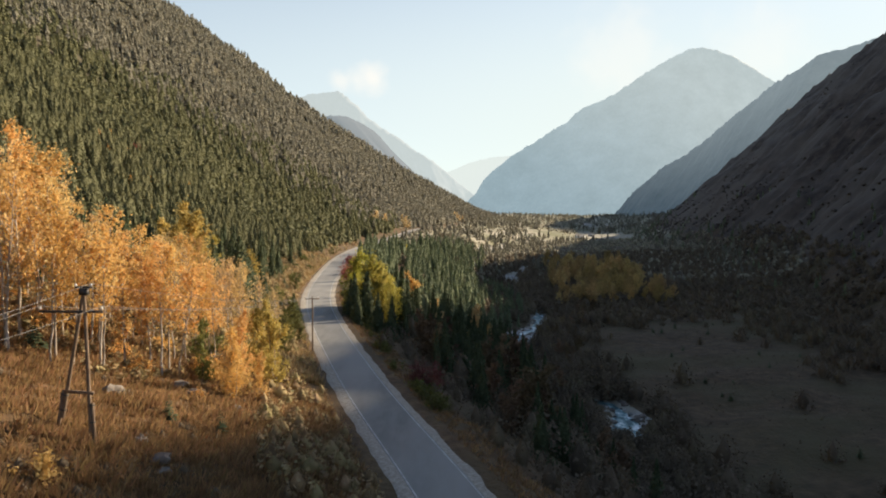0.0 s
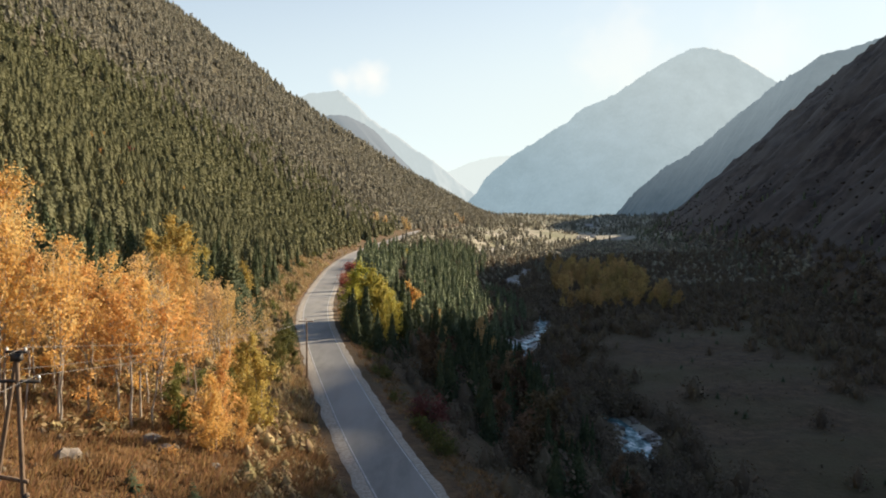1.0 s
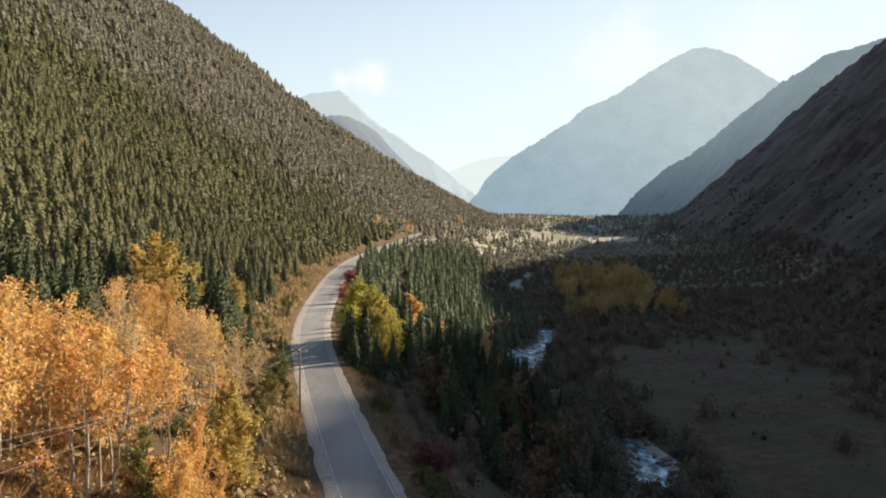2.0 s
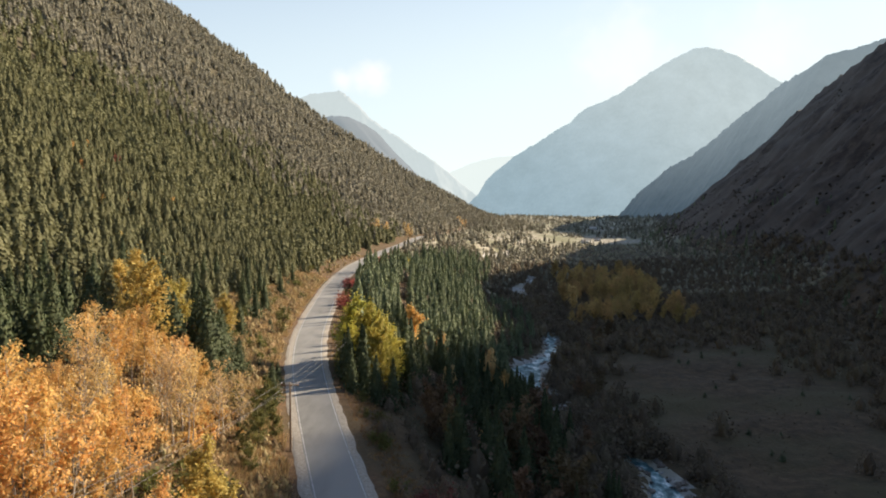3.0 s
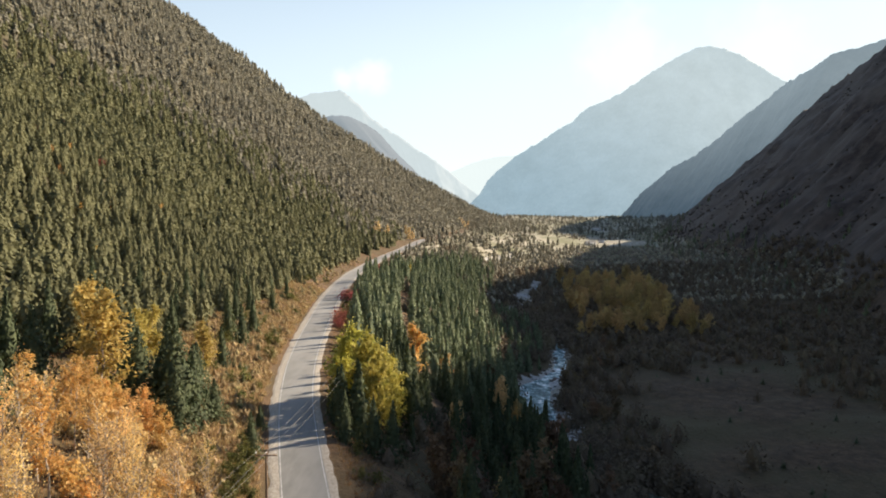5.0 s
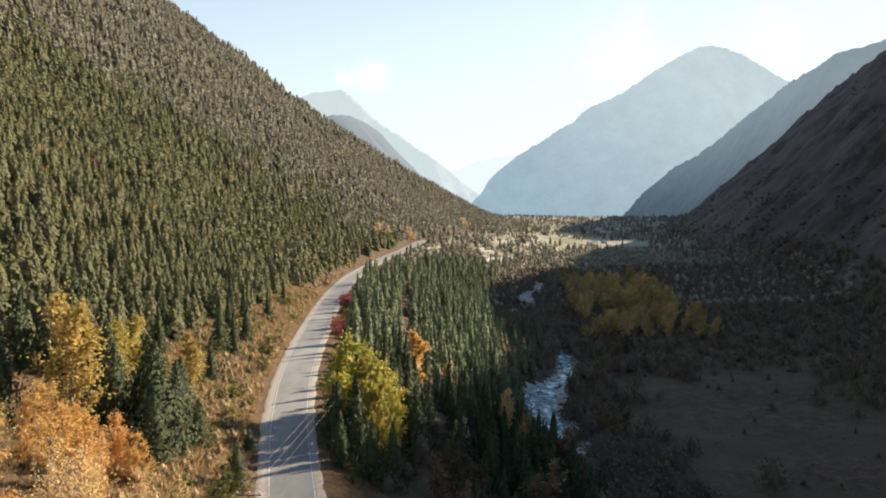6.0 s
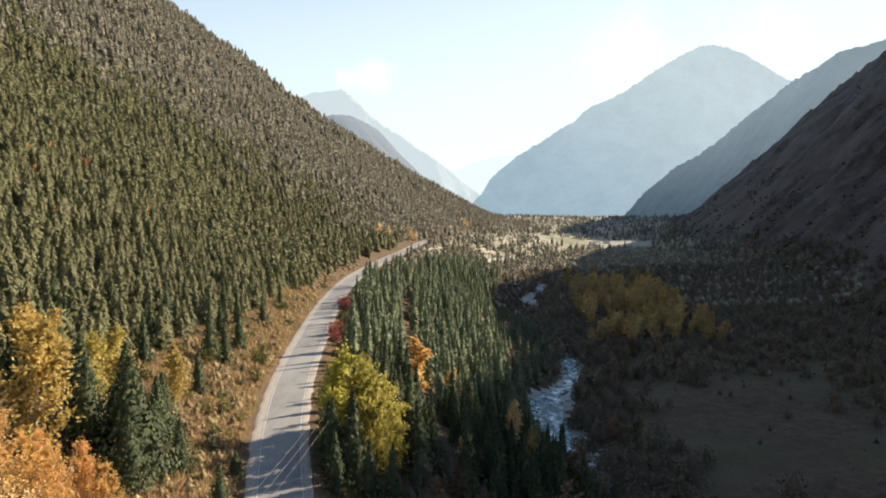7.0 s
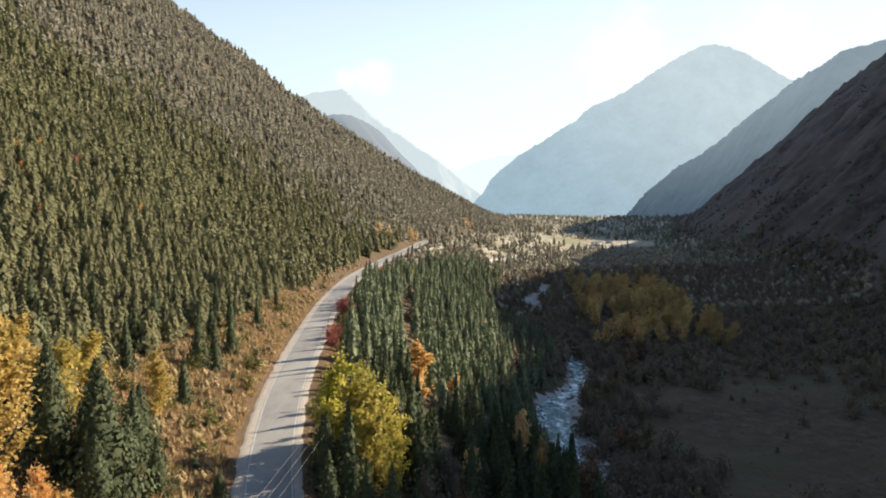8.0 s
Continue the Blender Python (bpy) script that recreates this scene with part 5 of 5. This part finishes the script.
def insulator(x, y, z, parent):
    """A small glass bell on a pin."""
    part("insulator", [tube([(x, y, z - 0.14), (x, y, z + 0.02)], [0.018, 0.018], 5), tube([(x, y, z), (x, y, z + 0.05), (x, y, z + 0.12), (x, y, z + 0.15)], [0.075, 0.085, 0.05, 0.01], 8)],
         M_WHITE, parent, "pale bell insulator", True)


foot_a, foot_b = (-26.6, 46.9), (-23.7, 45.4)
za, zb = float(ground_z(*foot_a)), float(ground_z(*foot_b))
top = Vector((-24.3, 46.0, 19.2))
pylon = tagged(new("power_pylon"), "weathered wooden A-frame power pylon standing in dry grass", "pylon")
for (x, y), z in ((foot_a, za), (foot_b, zb)):
    base = Vector((x, y, z))
    side = Vector((0.22 if x > -25 else -0.22, 0, 0))
    low = base.lerp(top, 0.06) + side * 0.5
    leg = part("leg", [tube([base.lerp(top, 0.08), base.lerp(top, 0.5), top], [0.15, 0.135, 0.115], 8)], M_WOODPOLE, pylon, smooth_shade=True)
    up = (top - base).normalized()
    turn = up.to_track_quat("Z", "X").to_matrix()
    part("stub", [box_at(base.lerp(top, 0.13) + side * 0.9 - up * 0.3, (0.2, 0.2, 3.4), turn)], M_WOODPOLE, pylon, "squared wooden ground stub")
    for q in (0.14, 0.25):
        c = base.lerp(top, q) + side * 0.45
        part("tie_wire", [box_at(c, (0.5, 0.34, 0.06), turn)], M_DARKMETAL, pylon, "dark wire binding")
a3, b3 = Vector((*foot_a, za)).lerp(top, 0.27), Vector((*foot_b, zb)).lerp(top, 0.33)
part("brace", [box_at((a3 + b3) / 2, ((b3 - a3).length + 0.9, 0.16, 0.2), (b3 - a3).normalized().to_track_quat("X", "Z").to_matrix())], M_WOODPOLE, pylon, "horizontal wooden brace")
part("head", [box_at(top + Vector((0, 0, -0.1)), (0.52, 0.36, 0.42)), box_at(top + Vector((0, 0, 0.2)), (1.15, 0.16, 0.12))], M_DARKMETAL, pylon, "dark steel head with brackets")
arm_z = top.z - 1.45
pylon_arm = part("crossarm", [box_at((top.x - 0.9, top.y, arm_z), (4.3, 0.14, 0.16))], M_DARKMETAL, pylon, "steel crossarm")
for x, z in ((top.x - 3.0, arm_z + 0.2), (top.x + 1.2, arm_z + 0.2), (top.x - 0.55, top.z + 0.3), (top.x + 0.5, top.z + 0.3)):
    insulator(x, top.y, z, pylon_arm)


def pole(x, y, height, arm, turn, label):
    z = float(ground_z(x, y)) - 0.3
    ob = tagged(new("power_pole"), label, "pole", "power poles")
    ob.location, ob.rotation_euler = (x, y, z), (0, 0, turn)
    part("shaft", [tube([(0, 0, 0), (0, 0, height * 0.5), (0, 0, height + 0.3)], [0.16, 0.14, 0.11], 8)], M_WOODPOLE, ob, smooth_shade=True)
    part("stub", [box_at((0.02, 0.26, 1.3), (0.22, 0.22, 2.6))], M_CONCRETE, ob, "concrete ground stub")
    bar = part("crossarm", [box_at((0, -0.16, height - 0.1), (arm, 0.12, 0.14))], M_WOODPOLE, ob, "wooden crossarm")
    for q in (-0.45, 0.0, 0.45):
        insulator(arm * q, -0.16, height + 0.15, bar)
    return ob, z + height + 0.25


pole_a, top_a = pole(-22.6, 117.5, 9.6, 2.4, 0.05, "grey wooden power pole with a crossarm beside the road")
pole_b, top_b = pole(-20.5, 199, 11.0, 2.4, 0.0, "grey wooden power pole standing among trees below the road")


pole_c, top_c = pole(-29, -4, 5.6, 2.4, 0.1, "short grey power pole on the grassy slope")


def cable(a, b, sag):
    a, b = Vector(a), Vector(b)
    pts = [a.lerp(b, t) - Vector((0, 0, sag * 4 * t * (1 - t))) for t in np.linspace(0, 1, 15)]
    ob = tagged(new("power_cable"), "thin grey power cable strung between poles", "cable", "power cables")
    part("strand", [tube(pts, [0.016] * 15, 4)], M_WIRE, ob)


for i, q in enumerate((-1.08, 0.0, 1.08)):
    px = (top.x - 3.0, top.x + 1.2, top.x + 0.5)[i]
    cable((px, top.y, (arm_z + 0.36, arm_z + 0.36, top.z + 0.46)[i]), (-22.6 + q, 117.4, top_a), 1.0)
    cable((-22.6 + q, 117.4, top_a), (-20.5 + q, 198.9, top_b), 1.1)
    cable((px - 0.05, top.y, (arm_z + 0.36, arm_z + 0.36, top.z + 0.46)[i]), (-29 + q, -4.1, top_c), 1.9)


# ---- rocks ----
def rock_shape(rng, n=3):
    bm = bmesh.new()
    bmesh.ops.create_icosphere(bm, subdivisions=2, radius=1.0)
    s = rng.uniform(0, 50)
    for v in bm.verts:
        k = 1 + 0.55 * noise.noise(v.co * 1.2 + Vector((s, 0, 0))) + 0.22 * noise.noise(v.co * 2.9 + Vector((0, s, 0)))
        v.co = Vector((v.co.x * 1.25, v.co.y * 0.9, v.co.z * 0.55)) * k
    me = bpy.data.meshes.new("boulder")
    bm.to_mesh(me)
    bm.free()
    me.materials.append(M_ROCK)
    return me


rocks = [rock_shape(rng) for _ in range(4)]


wet_rocks = []
for me in rocks:
    wet = me.copy()
    wet.materials.clear()
    wet.materials.append(M_WETROCK)
    wet_rocks.append(wet)


def boulder(x, y, size, label, group, shapes=rocks):
    ob = tagged(new("boulder", shapes[int(rng.integers(4))]), label, "rock", group)
    ob.location, ob.scale, ob.rotation_euler = (x, y, float(ground_z(x, y)) + 0.12 * size), (size, size, size), (rng.uniform(-0.2, 0.2), rng.uniform(-0.2, 0.2), rng.uniform(0, 6.28))


for x, y, size in ((-28.8, 58.5, 1.15), (-20.0, 47.2, 0.75), (-22.4, 50.0, 0.55), (-19.2, 46.0, 0.5), (-24.6, 66.6, 0.7), (-26.6, 67.5, 0.8), (-28.5, 68.5, 0.6), (-20.4, 66.4, 0.5)):
    boulder(x, y, size, "pale weathered boulder in dry grass", "boulders on the slope")
for _ in range(60):
    y = rng.uniform(232, 268)
    boulder(float(np.interp(y, [232, 246, 268], [40.5, 36.8, 35.5])) + rng.normal(0, 1.3), y, rng.uniform(0.3, 0.9), "pale grey boulder on the gravel bar", "boulders on the gravel bar")
for _ in range(115):
    y = rng.uniform(175, 430)
    e = float(RIVER_W(y))
    boulder(float(RIVER_X(y)) + rng.choice((-1, 1)) * (e + rng.uniform(-1.6, 2.6)), y, rng.uniform(0.4, 1.2), "grey boulder at the stream's edge", "boulders along the stream")
for _ in range(100):
    y = rng.uniform(180, 400)
    boulder(float(RIVER_X(y)) + rng.uniform(-0.8, 0.8) * float(RIVER_W(y)), y, rng.uniform(0.3, 0.8), "dark wet boulder in white water", "boulders in the stream", wet_rocks)


# ---- houses far up the valley ----
def house(x, y, w, d, h, turn, label):
    ob = tagged(new("house"), label, "house", "houses up the valley")
    ob.location, ob.rotation_euler = (x, y, float(ground_z(x, y)) - 0.4), (0, 0, turn)
    part("wall", [box_at((0, 0, h / 2), (w, d, h))], M_WHITE, ob)
    r, hw, hd = [], w / 2 + 0.4, d / 2 + 0.4
    v = [(-hw, -hd, h), (hw, -hd, h), (hw, hd, h), (-hw, hd, h), (-hw, 0, h + d * 0.4), (hw, 0, h + d * 0.4)]
    f = [(0, 1, 5, 4), (2, 3, 4, 5), (0, 3, 2, 1), (0, 4, 3, 3), (1, 2, 5, 5)]
    me = bpy.data.meshes.new("roof")
    me.from_pydata(v, [], [tuple(dict.fromkeys(q)) for q in f])
    me.materials.append(M_CONCRETE)
    link("roof", me, ob, "pale sheet roof")
    for k in (-0.3, 0.0, 0.3):
        frame_ = part("window", [box_at((w * k, -d / 2 - 0.02, h * 0.55), (1.4, 0.08, 1.4))], M_WOODPOLE, ob, "small wooden window")
        part("pane", [box_at((w * k, -d / 2 - 0.07, h * 0.55), (1.15, 0.04, 1.15))], M_DARKMETAL, frame_, "dark pane")


house(235, 1170, 16, 9, 4, 0.2, "long low white house on the valley floor")
house(262, 1205, 10, 8, 4, -0.1, "small white house on the valley floor")
house(330, 1560, 18, 9, 5, 0.1, "white house among trees up the valley")


# ---- felled timber in the clearing ----
M_LOG = mat("pale_log", [(0.30, 0.24, 0.17), (0.50, 0.42, 0.31)], 2.0, 6, 0.85, 0.3, stretch=(0.3, 3, 3))
for k in range(18):
    y = 236 + k * 8.6 + rng.uniform(-2, 2)
    x = float(ROAD_X(y)) + 30.4 + rng.uniform(-1.2, 1.2)
    ln, r = rng.uniform(4.0, 6.5), rng.uniform(0.16, 0.3)
    v, fc = tube([(-ln / 2, 0, 0), (0, 0, 0.02), (ln / 2, 0, 0)], [r, r * 0.95, r * 0.85], 8)
    ob = tagged(link("log", mesh_from("log", v, fc, M_LOG, True)), "pale felled log lying across the clearing", "log", "felled logs")
    dz = float(ground_z(x + ln / 2, y) - ground_z(x - ln / 2, y))
    ob.location, ob.rotation_euler = (x, y, float(ground_z(x, y)) + r * 0.8), (0, -math.atan2(dz, ln), rng.uniform(-0.12, 0.12))
